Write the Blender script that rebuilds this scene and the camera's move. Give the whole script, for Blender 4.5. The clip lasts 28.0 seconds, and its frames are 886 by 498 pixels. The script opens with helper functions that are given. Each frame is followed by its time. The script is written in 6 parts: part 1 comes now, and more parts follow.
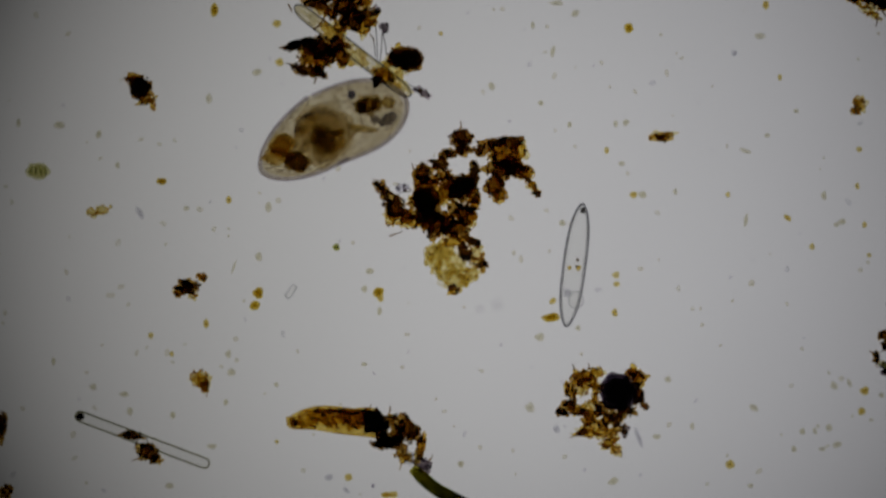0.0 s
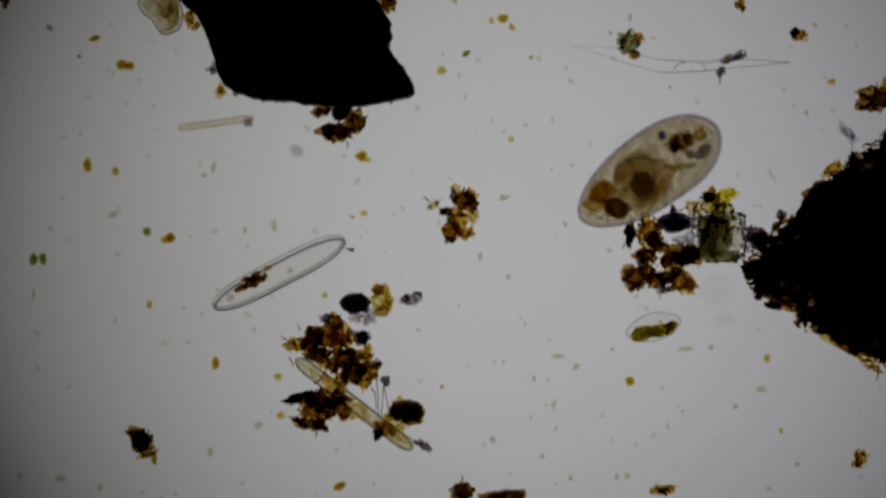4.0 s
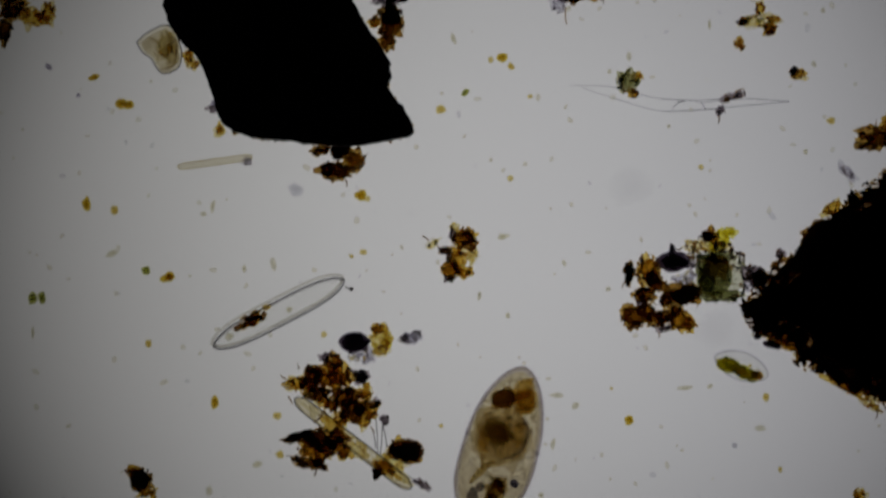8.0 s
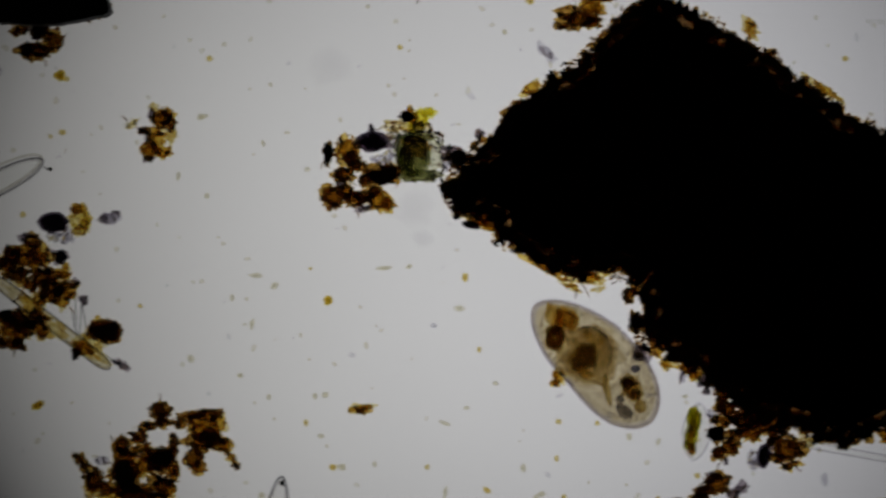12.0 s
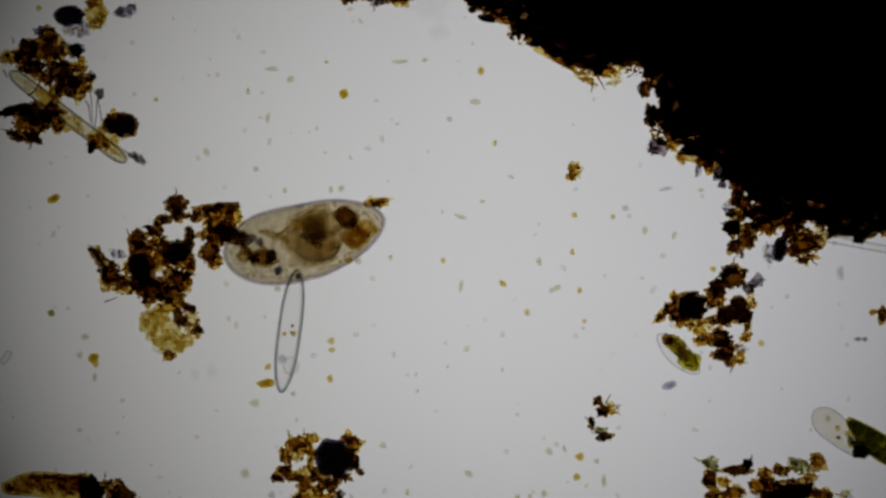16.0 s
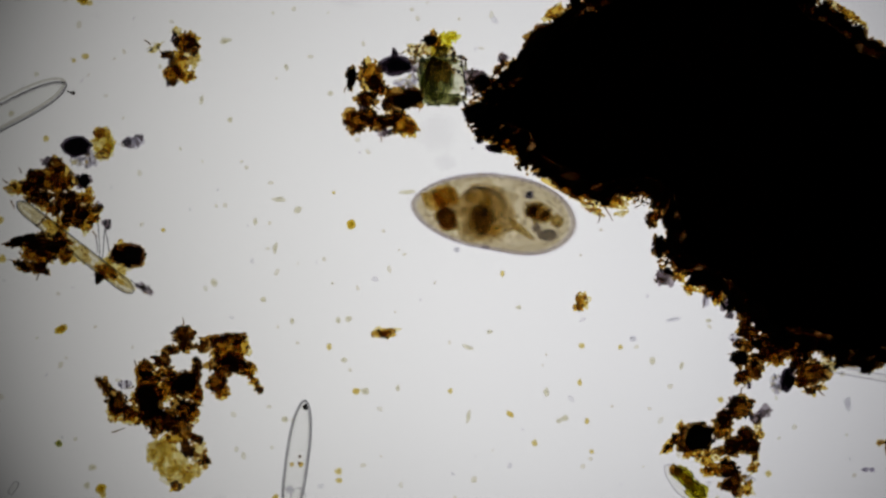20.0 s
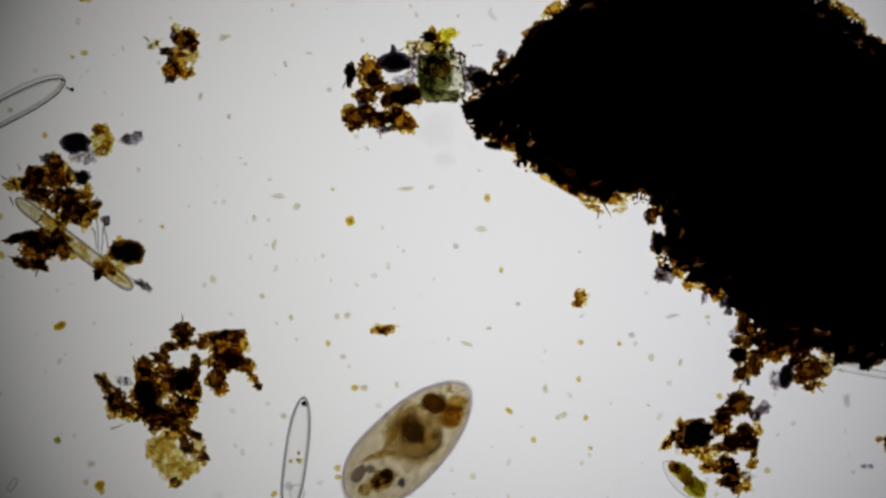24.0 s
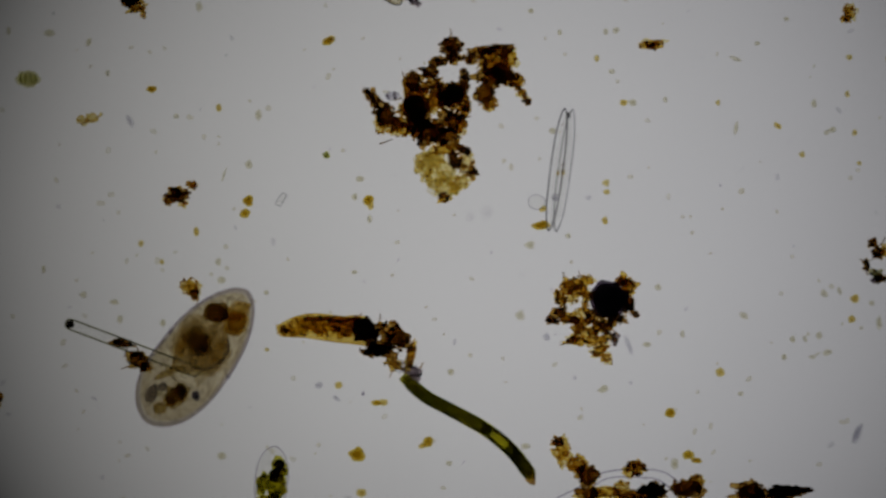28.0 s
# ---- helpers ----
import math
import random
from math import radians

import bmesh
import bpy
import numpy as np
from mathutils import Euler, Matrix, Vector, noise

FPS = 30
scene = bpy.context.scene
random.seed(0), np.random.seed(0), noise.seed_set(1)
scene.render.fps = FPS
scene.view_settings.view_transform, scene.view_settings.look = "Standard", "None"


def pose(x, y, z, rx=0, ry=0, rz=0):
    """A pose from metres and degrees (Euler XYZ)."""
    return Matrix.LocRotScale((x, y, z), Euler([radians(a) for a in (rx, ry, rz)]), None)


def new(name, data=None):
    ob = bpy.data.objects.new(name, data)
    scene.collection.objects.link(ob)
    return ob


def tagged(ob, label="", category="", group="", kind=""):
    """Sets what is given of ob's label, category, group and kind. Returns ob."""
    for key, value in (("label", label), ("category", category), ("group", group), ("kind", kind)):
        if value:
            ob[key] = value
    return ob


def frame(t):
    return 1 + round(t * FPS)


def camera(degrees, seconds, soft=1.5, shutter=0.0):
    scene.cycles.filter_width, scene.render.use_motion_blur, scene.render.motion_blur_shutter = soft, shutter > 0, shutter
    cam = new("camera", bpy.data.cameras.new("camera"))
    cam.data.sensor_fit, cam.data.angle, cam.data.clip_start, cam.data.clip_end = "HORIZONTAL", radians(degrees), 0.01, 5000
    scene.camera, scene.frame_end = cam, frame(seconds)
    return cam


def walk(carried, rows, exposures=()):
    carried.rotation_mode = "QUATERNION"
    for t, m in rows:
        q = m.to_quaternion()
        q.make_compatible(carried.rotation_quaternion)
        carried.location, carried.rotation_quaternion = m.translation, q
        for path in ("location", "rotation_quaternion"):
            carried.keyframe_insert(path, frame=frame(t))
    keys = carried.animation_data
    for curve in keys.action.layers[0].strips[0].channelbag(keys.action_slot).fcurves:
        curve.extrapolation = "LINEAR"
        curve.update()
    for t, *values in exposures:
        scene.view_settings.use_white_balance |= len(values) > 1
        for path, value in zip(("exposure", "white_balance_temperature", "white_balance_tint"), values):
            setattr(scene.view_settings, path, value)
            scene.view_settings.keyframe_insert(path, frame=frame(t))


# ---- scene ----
from mathutils import geometry

# A drop of pond water on a glass slide under a microscope, built at 1000 to 1: one metre here is one millimetre there.
cam = camera(6.0, 28.0, soft=2.6, shutter=0.5)
HEIGHT = 0.784 / math.tan(radians(3))
# seconds and the stage's drift, in thousandths of a metre: to the picture's left and down
DRIFT = [
    (0.0, 0, 0), (0.5, 0, 53.5), (1.0, 0, 53.5), (1.5, 0, 65.5), (2.0, 0, 222.5), (2.5, 1, 338.5), (3.0, 0.5, 416.5),
    (3.5, 0.5, 582), (4.0, 2, 625), (4.5, 2, 740.5), (6.5, 2, 740), (7.0, 2, 739.5), (7.5, 2, 737), (8.0, 0.5, 694),
    (8.5, 0, 549.5), (9.0, -0.5, 477.5), (9.5, -0.5, 478), (10.0, 0, 478.5), (10.5, 0, 481), (11.0, -59.5, 481),
    (11.5, -325, 481.5), (12.0, -532, 482), (12.5, -628, 482.5), (13.0, -628, 402), (13.5, -628, 257), (14.5, -628, 150),
    (15.5, -627, 116.5), (16.0, -504, 116.5), (16.5, -491.5, 116.5), (17.0, -493, 119.5), (17.5, -491.5, 343), (18.0, -491, 347.5),
    (20.0, -491, 347.5), (23.5, -491, 347.5), (24.0, -493, 341.5), (24.5, -494, 86), (25.0, -495, -48), (25.5, -495, -94),
    (26.0, -494.5, -110.5), (26.5, -494, -161), (27.0, -381.5, -160.5), (27.5, -143.5, -161), (28.0, -17.5, -163)]
EXPOSURES = [(0.0, 0.0), (10.5, 0.0), (11.5, 0.1), (12.0, 0.33), (12.5, 0.85), (13.0, 1.08), (13.5, 1.05), (15.5, 0.6), (16.0, 0.36), (16.5, 0.18),
             (17.0, 0.05), (17.5, 0.2), (18.0, 0.47), (19.0, 0.78), (20.0, 0.88), (24.0, 0.87), (24.5, 0.7), (25.0, 0.33), (26.0, -0.03), (27.0, -0.05), (28.0, 0.0)]
COOLER = (16.5, 17.0, 17.5, 25.0, 26.0)
walk(cam, [(t, pose(-dx / 1000, dy / 1000, HEIGHT)) for t, dx, dy in DRIFT], [(t, stops, 6340 if t in COOLER else 6500, 10) for t, stops in EXPOSURES])

# ---- light: the microscope's lamp under the slide, and a dim room ----
world = bpy.data.worlds.new("room")
scene.world = world
world.use_nodes = True
world.node_tree.nodes["Background"].inputs[0].default_value = (0.5, 0.55, 0.65, 1)
world.node_tree.nodes["Background"].inputs[1].default_value = 0.02
scene.cycles.transparent_max_bounces = 64
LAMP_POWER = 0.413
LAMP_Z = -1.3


def nodes_of(name):
    mat = bpy.data.materials.new(name)
    mat.use_nodes = True
    tree = mat.node_tree
    tree.nodes.clear()
    return mat, tree, tree.nodes.new("ShaderNodeOutputMaterial")


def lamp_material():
    """The lit lens of the lamp: the view's vignette painted into its glow, brightest off its middle, fading to its rim.
    """
    mat, tree, out = nodes_of("vignetted_lamp_glow")
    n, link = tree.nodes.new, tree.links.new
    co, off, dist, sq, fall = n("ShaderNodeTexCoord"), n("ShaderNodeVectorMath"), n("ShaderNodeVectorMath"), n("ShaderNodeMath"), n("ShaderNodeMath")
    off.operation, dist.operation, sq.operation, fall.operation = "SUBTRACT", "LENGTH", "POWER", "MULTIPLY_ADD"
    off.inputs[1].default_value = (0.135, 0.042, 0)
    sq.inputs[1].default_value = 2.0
    # vignette: emission strength drops with the square of the distance
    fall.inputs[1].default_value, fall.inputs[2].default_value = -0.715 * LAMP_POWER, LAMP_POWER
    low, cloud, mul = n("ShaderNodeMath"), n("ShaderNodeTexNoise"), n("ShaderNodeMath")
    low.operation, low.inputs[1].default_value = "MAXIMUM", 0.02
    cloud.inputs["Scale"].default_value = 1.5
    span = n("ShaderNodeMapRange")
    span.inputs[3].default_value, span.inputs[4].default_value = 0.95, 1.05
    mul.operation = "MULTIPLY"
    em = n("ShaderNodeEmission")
    # tint across the view, also painted into the glow: a little warmer on one side
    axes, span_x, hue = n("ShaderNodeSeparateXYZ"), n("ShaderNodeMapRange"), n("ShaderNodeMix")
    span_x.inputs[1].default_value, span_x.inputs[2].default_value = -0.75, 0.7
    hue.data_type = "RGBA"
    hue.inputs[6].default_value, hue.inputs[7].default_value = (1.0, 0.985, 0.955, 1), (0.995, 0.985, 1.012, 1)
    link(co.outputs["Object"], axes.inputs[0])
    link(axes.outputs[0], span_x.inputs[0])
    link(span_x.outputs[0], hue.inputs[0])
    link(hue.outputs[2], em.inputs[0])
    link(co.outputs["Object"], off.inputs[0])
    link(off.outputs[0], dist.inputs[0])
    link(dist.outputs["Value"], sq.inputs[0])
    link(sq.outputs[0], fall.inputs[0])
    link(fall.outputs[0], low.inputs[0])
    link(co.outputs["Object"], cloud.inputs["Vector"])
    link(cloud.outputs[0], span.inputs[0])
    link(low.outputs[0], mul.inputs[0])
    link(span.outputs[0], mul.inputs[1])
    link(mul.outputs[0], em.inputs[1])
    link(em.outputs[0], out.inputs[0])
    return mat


# ---- materials ----
def tint(name, a, b, scale=2.5, body=0.04, rough=0.5, contrast=1.0):
    """A thin see-through substance that colours the light passing it: between the colours a and b by grain, stains and piece."""
    mat, tree, out = nodes_of(name)
    n, link = tree.nodes.new, tree.links.new
    co, fine, wide, rnd = n("ShaderNodeTexCoord"), n("ShaderNodeTexNoise"), n("ShaderNodeTexNoise"), n("ShaderNodeObjectInfo")
    fine.inputs["Scale"].default_value, fine.inputs["Detail"].default_value = scale * 2.2, 4
    wide.inputs["Scale"].default_value = scale * 0.6
    s1, s2, ramp = n("ShaderNodeMath"), n("ShaderNodeMath"), n("ShaderNodeMapRange")
    s1.operation = s2.operation = "ADD"
    ramp.inputs[1].default_value, ramp.inputs[2].default_value = 1.0 - 0.5 / contrast, 1.0 + 0.6 / contrast
    mix = n("ShaderNodeMix")
    mix.data_type = "RGBA"
    mix.inputs[6].default_value, mix.inputs[7].default_value = (*a, 1), (*b, 1)
    clear, solid, both = n("ShaderNodeBsdfTransparent"), n("ShaderNodeBsdfPrincipled"), n("ShaderNodeMixShader")
    solid.inputs["Roughness"].default_value = rough
    both.inputs[0].default_value = body
    for src in (fine, wide):
        link(co.outputs["Object"], src.inputs["Vector"])
    half = n("ShaderNodeMath")
    half.operation, half.inputs[1].default_value = "MULTIPLY", 0.4
    link(rnd.outputs["Random"], half.inputs[0])
    link(fine.outputs[0], s1.inputs[0])
    link(wide.outputs[0], s1.inputs[1])
    link(s1.outputs[0], s2.inputs[0])
    link(half.outputs[0], s2.inputs[1])
    ramp.inputs[1].default_value += 0.2
    ramp.inputs[2].default_value += 0.2
    link(s2.outputs[0], ramp.inputs[0])
    link(ramp.outputs[0], mix.inputs[0])
    link(mix.outputs[2], clear.inputs[0])
    link(mix.outputs[2], solid.inputs["Base Color"])
    link(clear.outputs[0], both.inputs[1])
    link(solid.outputs[0], both.inputs[2])
    link(both.outputs[0], out.inputs[0])
    return mat


def opaque(name, a, b, scale=30, rough=0.85):
    mat, tree, out = nodes_of(name)
    n, link = tree.nodes.new, tree.links.new
    co, grain, mix, bs, bump = n("ShaderNodeTexCoord"), n("ShaderNodeTexNoise"), n("ShaderNodeMix"), n("ShaderNodeBsdfPrincipled"), n("ShaderNodeBump")
    grain.inputs["Scale"].default_value, grain.inputs["Detail"].default_value = scale, 6
    mix.data_type = "RGBA"
    mix.inputs[6].default_value, mix.inputs[7].default_value = (*a, 1), (*b, 1)
    bs.inputs["Roughness"].default_value, bs.inputs["Specular IOR Level"].default_value = rough, 0.05
    bump.inputs["Strength"].default_value, bump.inputs["Distance"].default_value = 0.5, 0.005
    link(co.outputs["Object"], grain.inputs["Vector"])
    link(grain.outputs[0], mix.inputs[0])
    link(mix.outputs[2], bs.inputs["Base Color"])
    link(grain.outputs[0], bump.inputs["Height"])
    link(bump.outputs[0], bs.inputs["Normal"])
    link(bs.outputs[0], out.inputs[0])
    return mat


def mottle(name, stops, scale, body=0.03):
    """A see-through crumbly substance: its colour runs through the stops by grain and stain, each piece in its own way."""
    mat, tree, out = nodes_of(name)
    n, link = tree.nodes.new, tree.links.new
    co, fine, wide, rnd, w = n("ShaderNodeTexCoord"), n("ShaderNodeTexNoise"), n("ShaderNodeTexNoise"), n("ShaderNodeObjectInfo"), n("ShaderNodeMath")
    fine.noise_dimensions = wide.noise_dimensions = "4D"
    fine.inputs["Scale"].default_value, fine.inputs["Detail"].default_value, fine.inputs["Roughness"].default_value = scale, 6, 0.72
    wide.inputs["Scale"].default_value = scale * 0.35
    w.operation, w.inputs[1].default_value = "MULTIPLY", 23.0
    mean, ramp = n("ShaderNodeMix"), n("ShaderNodeValToRGB")
    mean.inputs[0].default_value = 0.45
    ramp.color_ramp.elements[0].position, ramp.color_ramp.elements[0].color = stops[0][0], (*stops[0][1], 1)
    ramp.color_ramp.elements[1].position, ramp.color_ramp.elements[1].color = stops[-1][0], (*stops[-1][1], 1)
    for place, colour in stops[1:-1]:
        ramp.color_ramp.elements.new(place).color = (*colour, 1)
    clear, solid, both = n("ShaderNodeBsdfTransparent"), n("ShaderNodeBsdfPrincipled"), n("ShaderNodeMixShader")
    solid.inputs["Roughness"].default_value = 0.7
    both.inputs[0].default_value = body
    link(rnd.outputs["Random"], w.inputs[0])
    for src in (fine, wide):
        link(co.outputs["Object"], src.inputs["Vector"])
        link(w.outputs[0], src.inputs["W"])
    link(fine.outputs[0], mean.inputs[2])
    link(wide.outputs[0], mean.inputs[3])
    link(mean.outputs[0], ramp.inputs[0])
    link(ramp.outputs[0], clear.inputs[0])
    link(ramp.outputs[0], solid.inputs["Base Color"])
    link(clear.outputs[0], both.inputs[1])
    link(solid.outputs[0], both.inputs[2])
    link(both.outputs[0], out.inputs[0])
    return mat


STOPS = {
    "y": ("pale_yellow_film", [(0.36, (0.985, 0.97, 0.86)), (0.52, (0.945, 0.895, 0.66)), (0.68, (0.80, 0.68, 0.38))]),
    "a": ("amber", [(0.36, (0.95, 0.88, 0.57)), (0.50, (0.865, 0.74, 0.35)), (0.64, (0.60, 0.45, 0.15))]),
    "b": ("brown", [(0.36, (0.89, 0.785, 0.46)), (0.50, (0.68, 0.53, 0.235)), (0.64, (0.36, 0.25, 0.10))]),
    "d": ("dark_brown", [(0.36, (0.79, 0.655, 0.36)), (0.50, (0.505, 0.37, 0.165)), (0.64, (0.19, 0.125, 0.055))]),
    "k": ("black", [(0.34, (0.42, 0.27, 0.12)), (0.46, (0.15, 0.09, 0.045)), (0.60, (0.03, 0.02, 0.015))]),
    "v": ("violet_grey", [(0.36, (0.89, 0.87, 0.885)), (0.50, (0.72, 0.685, 0.70)), (0.64, (0.46, 0.415, 0.435))]),
    "w": ("faint_grey", [(0.36, (0.97, 0.97, 0.975)), (0.66, (0.86, 0.85, 0.88))]),
    "f": ("faint_yellow", [(0.36, (0.985, 0.975, 0.92)), (0.66, (0.94, 0.91, 0.78))]),
    "g": ("green", [(0.38, (0.93, 0.92, 0.55)), (0.50, (0.74, 0.70, 0.22)), (0.62, (0.36, 0.35, 0.07))]),
    "h": ("dark_green", [(0.36, (0.70, 0.68, 0.25)), (0.47, (0.36, 0.36, 0.10)), (0.60, (0.10, 0.11, 0.03))]),
    "q": ("blue_green", [(0.36, (0.93, 0.93, 0.84)), (0.50, (0.74, 0.735, 0.57)), (0.62, (0.36, 0.355, 0.20))]),
    "l": ("lemon_film", [(0.36, (0.985, 0.975, 0.74)), (0.52, (0.95, 0.925, 0.52)), (0.68, (0.82, 0.77, 0.26))]),
    "c": ("clear", [(0.36, (0.99, 0.99, 0.985)), (0.66, (0.965, 0.965, 0.955))]),
}
M = {k: mottle(name + "_crumb", stops, 2.6) for k, (name, stops) in STOPS.items()}
MASS = {k: mottle(name + "_mass", stops, 140.0) for k, (name, stops) in STOPS.items()}
S = {
    "a": tint("amber_speck", (0.975, 0.94, 0.77), (0.91, 0.84, 0.56)),
    "y": tint("pale_yellow_speck", (0.985, 0.98, 0.95), (0.955, 0.945, 0.875)),
    "v": tint("violet_grey_speck", (0.90, 0.89, 0.92), (0.78, 0.76, 0.81)),
    "w": tint("faint_grey_speck", (0.975, 0.975, 0.982), (0.94, 0.938, 0.955)),
    "h": tint("dark_green_speck", (0.84, 0.84, 0.60), (0.68, 0.70, 0.42)),
    "k": tint("black_speck", (0.45, 0.42, 0.40), (0.25, 0.22, 0.20)),
    "d": tint("dark_speck", (0.75, 0.65, 0.5), (0.5, 0.4, 0.28)),
    "e": tint("light_amber_speck", (0.98, 0.955, 0.83), (0.935, 0.885, 0.67)),
    "o": tint("deep_amber_speck", (0.94, 0.875, 0.52), (0.81, 0.70, 0.27)),
    "c": tint("smudge", (0.990, 0.990, 0.990), (0.984, 0.984, 0.986), body=0.0),
    "f": tint("faint_speck", (0.98, 0.97, 0.93), (0.95, 0.935, 0.86)),
}
GLASS_RIM = tint("glass_rim", (0.69, 0.69, 0.70), (0.48, 0.48, 0.49), 40, body=0.03, rough=0.2)
GLASS_PALE = tint("glass_rim_pale", (0.90, 0.90, 0.91), (0.80, 0.80, 0.81), 40, body=0.02, rough=0.2)
GLASS_DARK = tint("glass_bead", (0.30, 0.29, 0.32), (0.14, 0.13, 0.16), 40, body=0.03, rough=0.2)
HAZY_WALL = tint("hazy_wall", (0.93, 0.925, 0.90), (0.84, 0.83, 0.79), 40, body=0.02)
OLIVE_WALL = tint("olive_wall", (0.60, 0.60, 0.47), (0.42, 0.42, 0.32), 40, body=0.02)
SHELL = tint("glassy_shell", (0.985, 0.985, 0.98), (0.955, 0.955, 0.945), 20, body=0.008, rough=0.2)
PLASMA = tint("cell_plasma", (0.865, 0.836, 0.76), (0.755, 0.716, 0.62), 60, body=0.012, rough=0.4, contrast=1.2)
INNER = tint("inner_plasma", (0.955, 0.938, 0.885), (0.875, 0.843, 0.755), 70, body=0.01, contrast=1.3)
GRANULE = tint("granule", (0.93, 0.915, 0.87), (0.80, 0.77, 0.70), 90, body=0.01)
VACUOLE = mottle("food_vacuole", [(0.36, (0.975, 0.960, 0.915)), (0.50, (0.925, 0.895, 0.815)), (0.64, (0.79, 0.735, 0.61))], 75.0, 0.012)
BROWN_FOOD = mottle("brown_food", [(0.36, (0.90, 0.865, 0.76)), (0.50, (0.825, 0.78, 0.63)), (0.64, (0.69, 0.63, 0.46))], 70.0, 0.012)
RED_FOOD = mottle("red_brown_food", [(0.36, (0.89, 0.84, 0.70)), (0.50, (0.80, 0.725, 0.54)), (0.64, (0.66, 0.57, 0.39))], 85.0, 0.012)
DOT_FOOD = tint("dark_dot", (0.82, 0.81, 0.85), (0.74, 0.73, 0.78), 60)
ORANGE_FOOD = mottle("orange_food", [(0.38, (0.965, 0.925, 0.80)), (0.50, (0.905, 0.835, 0.62)), (0.62, (0.77, 0.665, 0.40))], 85.0, 0.008)
AMBER_FOOD = mottle("amber_food", [(0.38, (0.96, 0.94, 0.84)), (0.50, (0.85, 0.79, 0.61)), (0.62, (0.61, 0.52, 0.33))], 90.0, 0.01)
GREY_FOOD = tint("grey_food", (0.87, 0.855, 0.85), (0.76, 0.74, 0.735), 60)
DARK_OVAL = tint("dark_oval", (0.60, 0.56, 0.60), (0.36, 0.32, 0.36), 30)
PELLICLE = tint("pellicle", (0.86, 0.85, 0.88), (0.76, 0.74, 0.79), 40, body=0.02)
SKIN = tint("soft_skin", (0.962, 0.957, 0.964), (0.918, 0.910, 0.926), 50, body=0.01)
FILAMENT = tint("yellow_tube", (0.94, 0.922, 0.85), (0.84, 0.805, 0.69), 45, body=0.02)
STALK = tint("green_stalk", (0.76, 0.72, 0.30), (0.58, 0.56, 0.19), 18, body=0.03)
STONE = opaque("black_stone", (0.006, 0.005, 0.005), (0.004, 0.003, 0.003), 20, 0.7)
SKIRT = mottle("brown_soil", [(0.40, (0.42, 0.27, 0.11)), (0.50, (0.22, 0.13, 0.05)), (0.59, (0.05, 0.03, 0.012))], 95.0, 0.006)
SOIL = mottle("black_soil", [(0.29, (0.24, 0.12, 0.045)), (0.36, (0.03, 0.014, 0.006)), (0.43, (0.002, 0.001, 0.001))], 55.0, 0.004)
SLIDE = tint("slide_glass", (0.995, 0.998, 1.0), (0.985, 0.988, 0.992), 1.2, body=0.006, rough=0.05)
METAL = opaque("lamp_housing_metal", (0.05, 0.05, 0.055), (0.03, 0.03, 0.03), 8, 0.5)


# ---- building helpers ----
def at(mx, my, z=0.0):
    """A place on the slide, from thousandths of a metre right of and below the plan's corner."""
    return Vector(((mx - 784) / 1000, (441 - my) / 1000, z))


def mesh_of(name, bm, mat, smooth=True):
    me = bpy.data.meshes.new(name)
    bm.to_mesh(me)
    bm.free()
    me.materials.append(mat)
    if smooth:
        me.shade_smooth()
    return me


def part(name, bm, mat, parent, label="", smooth=True):
    ob = new(name, mesh_of(name, bm, mat, smooth))
    ob.parent = parent
    if label:
        tagged(ob, label)
    return ob


def thing(name, place, label, category, group="", kind=""):
    ob = new(name)
    ob.empty_display_size = 0.02
    ob.location = place
    return tagged(ob, label, category, group, kind)


def lumpy(bm, centre, radii, rough, seed, sub=2, turn=0.0):
    """Adds an uneven lump to bm."""
    made = bmesh.ops.create_icosphere(bm, subdivisions=sub, radius=1.0)["verts"]
    spin = Matrix.Rotation(turn, 3, "Z")
    off = Vector((seed * 3.7, seed * 1.3, seed * 2.1))
    for v in made:
        d = v.co.normalized()
        k = 1 + rough * (noise.noise(d * 1.7 + off) + 0.6 * noise.noise(d * 4.1 + off))
        v.co = spin @ Vector((d.x * radii[0] * k, d.y * radii[1] * k, d.z * radii[2] * k)) + Vector(centre)


CRUMBS = {}


def crumb_mesh(kind, shape):
    """A jagged crumb of unit radius, denser towards its middle."""
    if (kind, shape) not in CRUMBS:
        bm = bmesh.new()
        for size in (1.0, 0.66):
            lumpy(bm, (0, 0, 0), (size, size * (0.6 + 0.05 * (shape % 5)), size * 0.6), 0.42, shape + 1, 2 if size == 1 else 1)
        CRUMBS[kind, shape] = mesh_of("crumb", bm, M[kind], smooth=False)
    return CRUMBS[kind, shape]


SPECKS = {}


def speck_mesh(kind, shape):
    """A soft-edged speck of unit radius in three shells."""
    if (kind, shape) not in SPECKS:
        bm = bmesh.new()
        for size in (1.0, 0.78, 0.5):
            lumpy(bm, (0, 0, 0), (size, size, size * 0.6), 0.35, shape + 20, 2 if size > 0.6 else 1)
        SPECKS[kind, shape] = mesh_of("speck", bm, S[kind])
    return SPECKS[kind, shape]


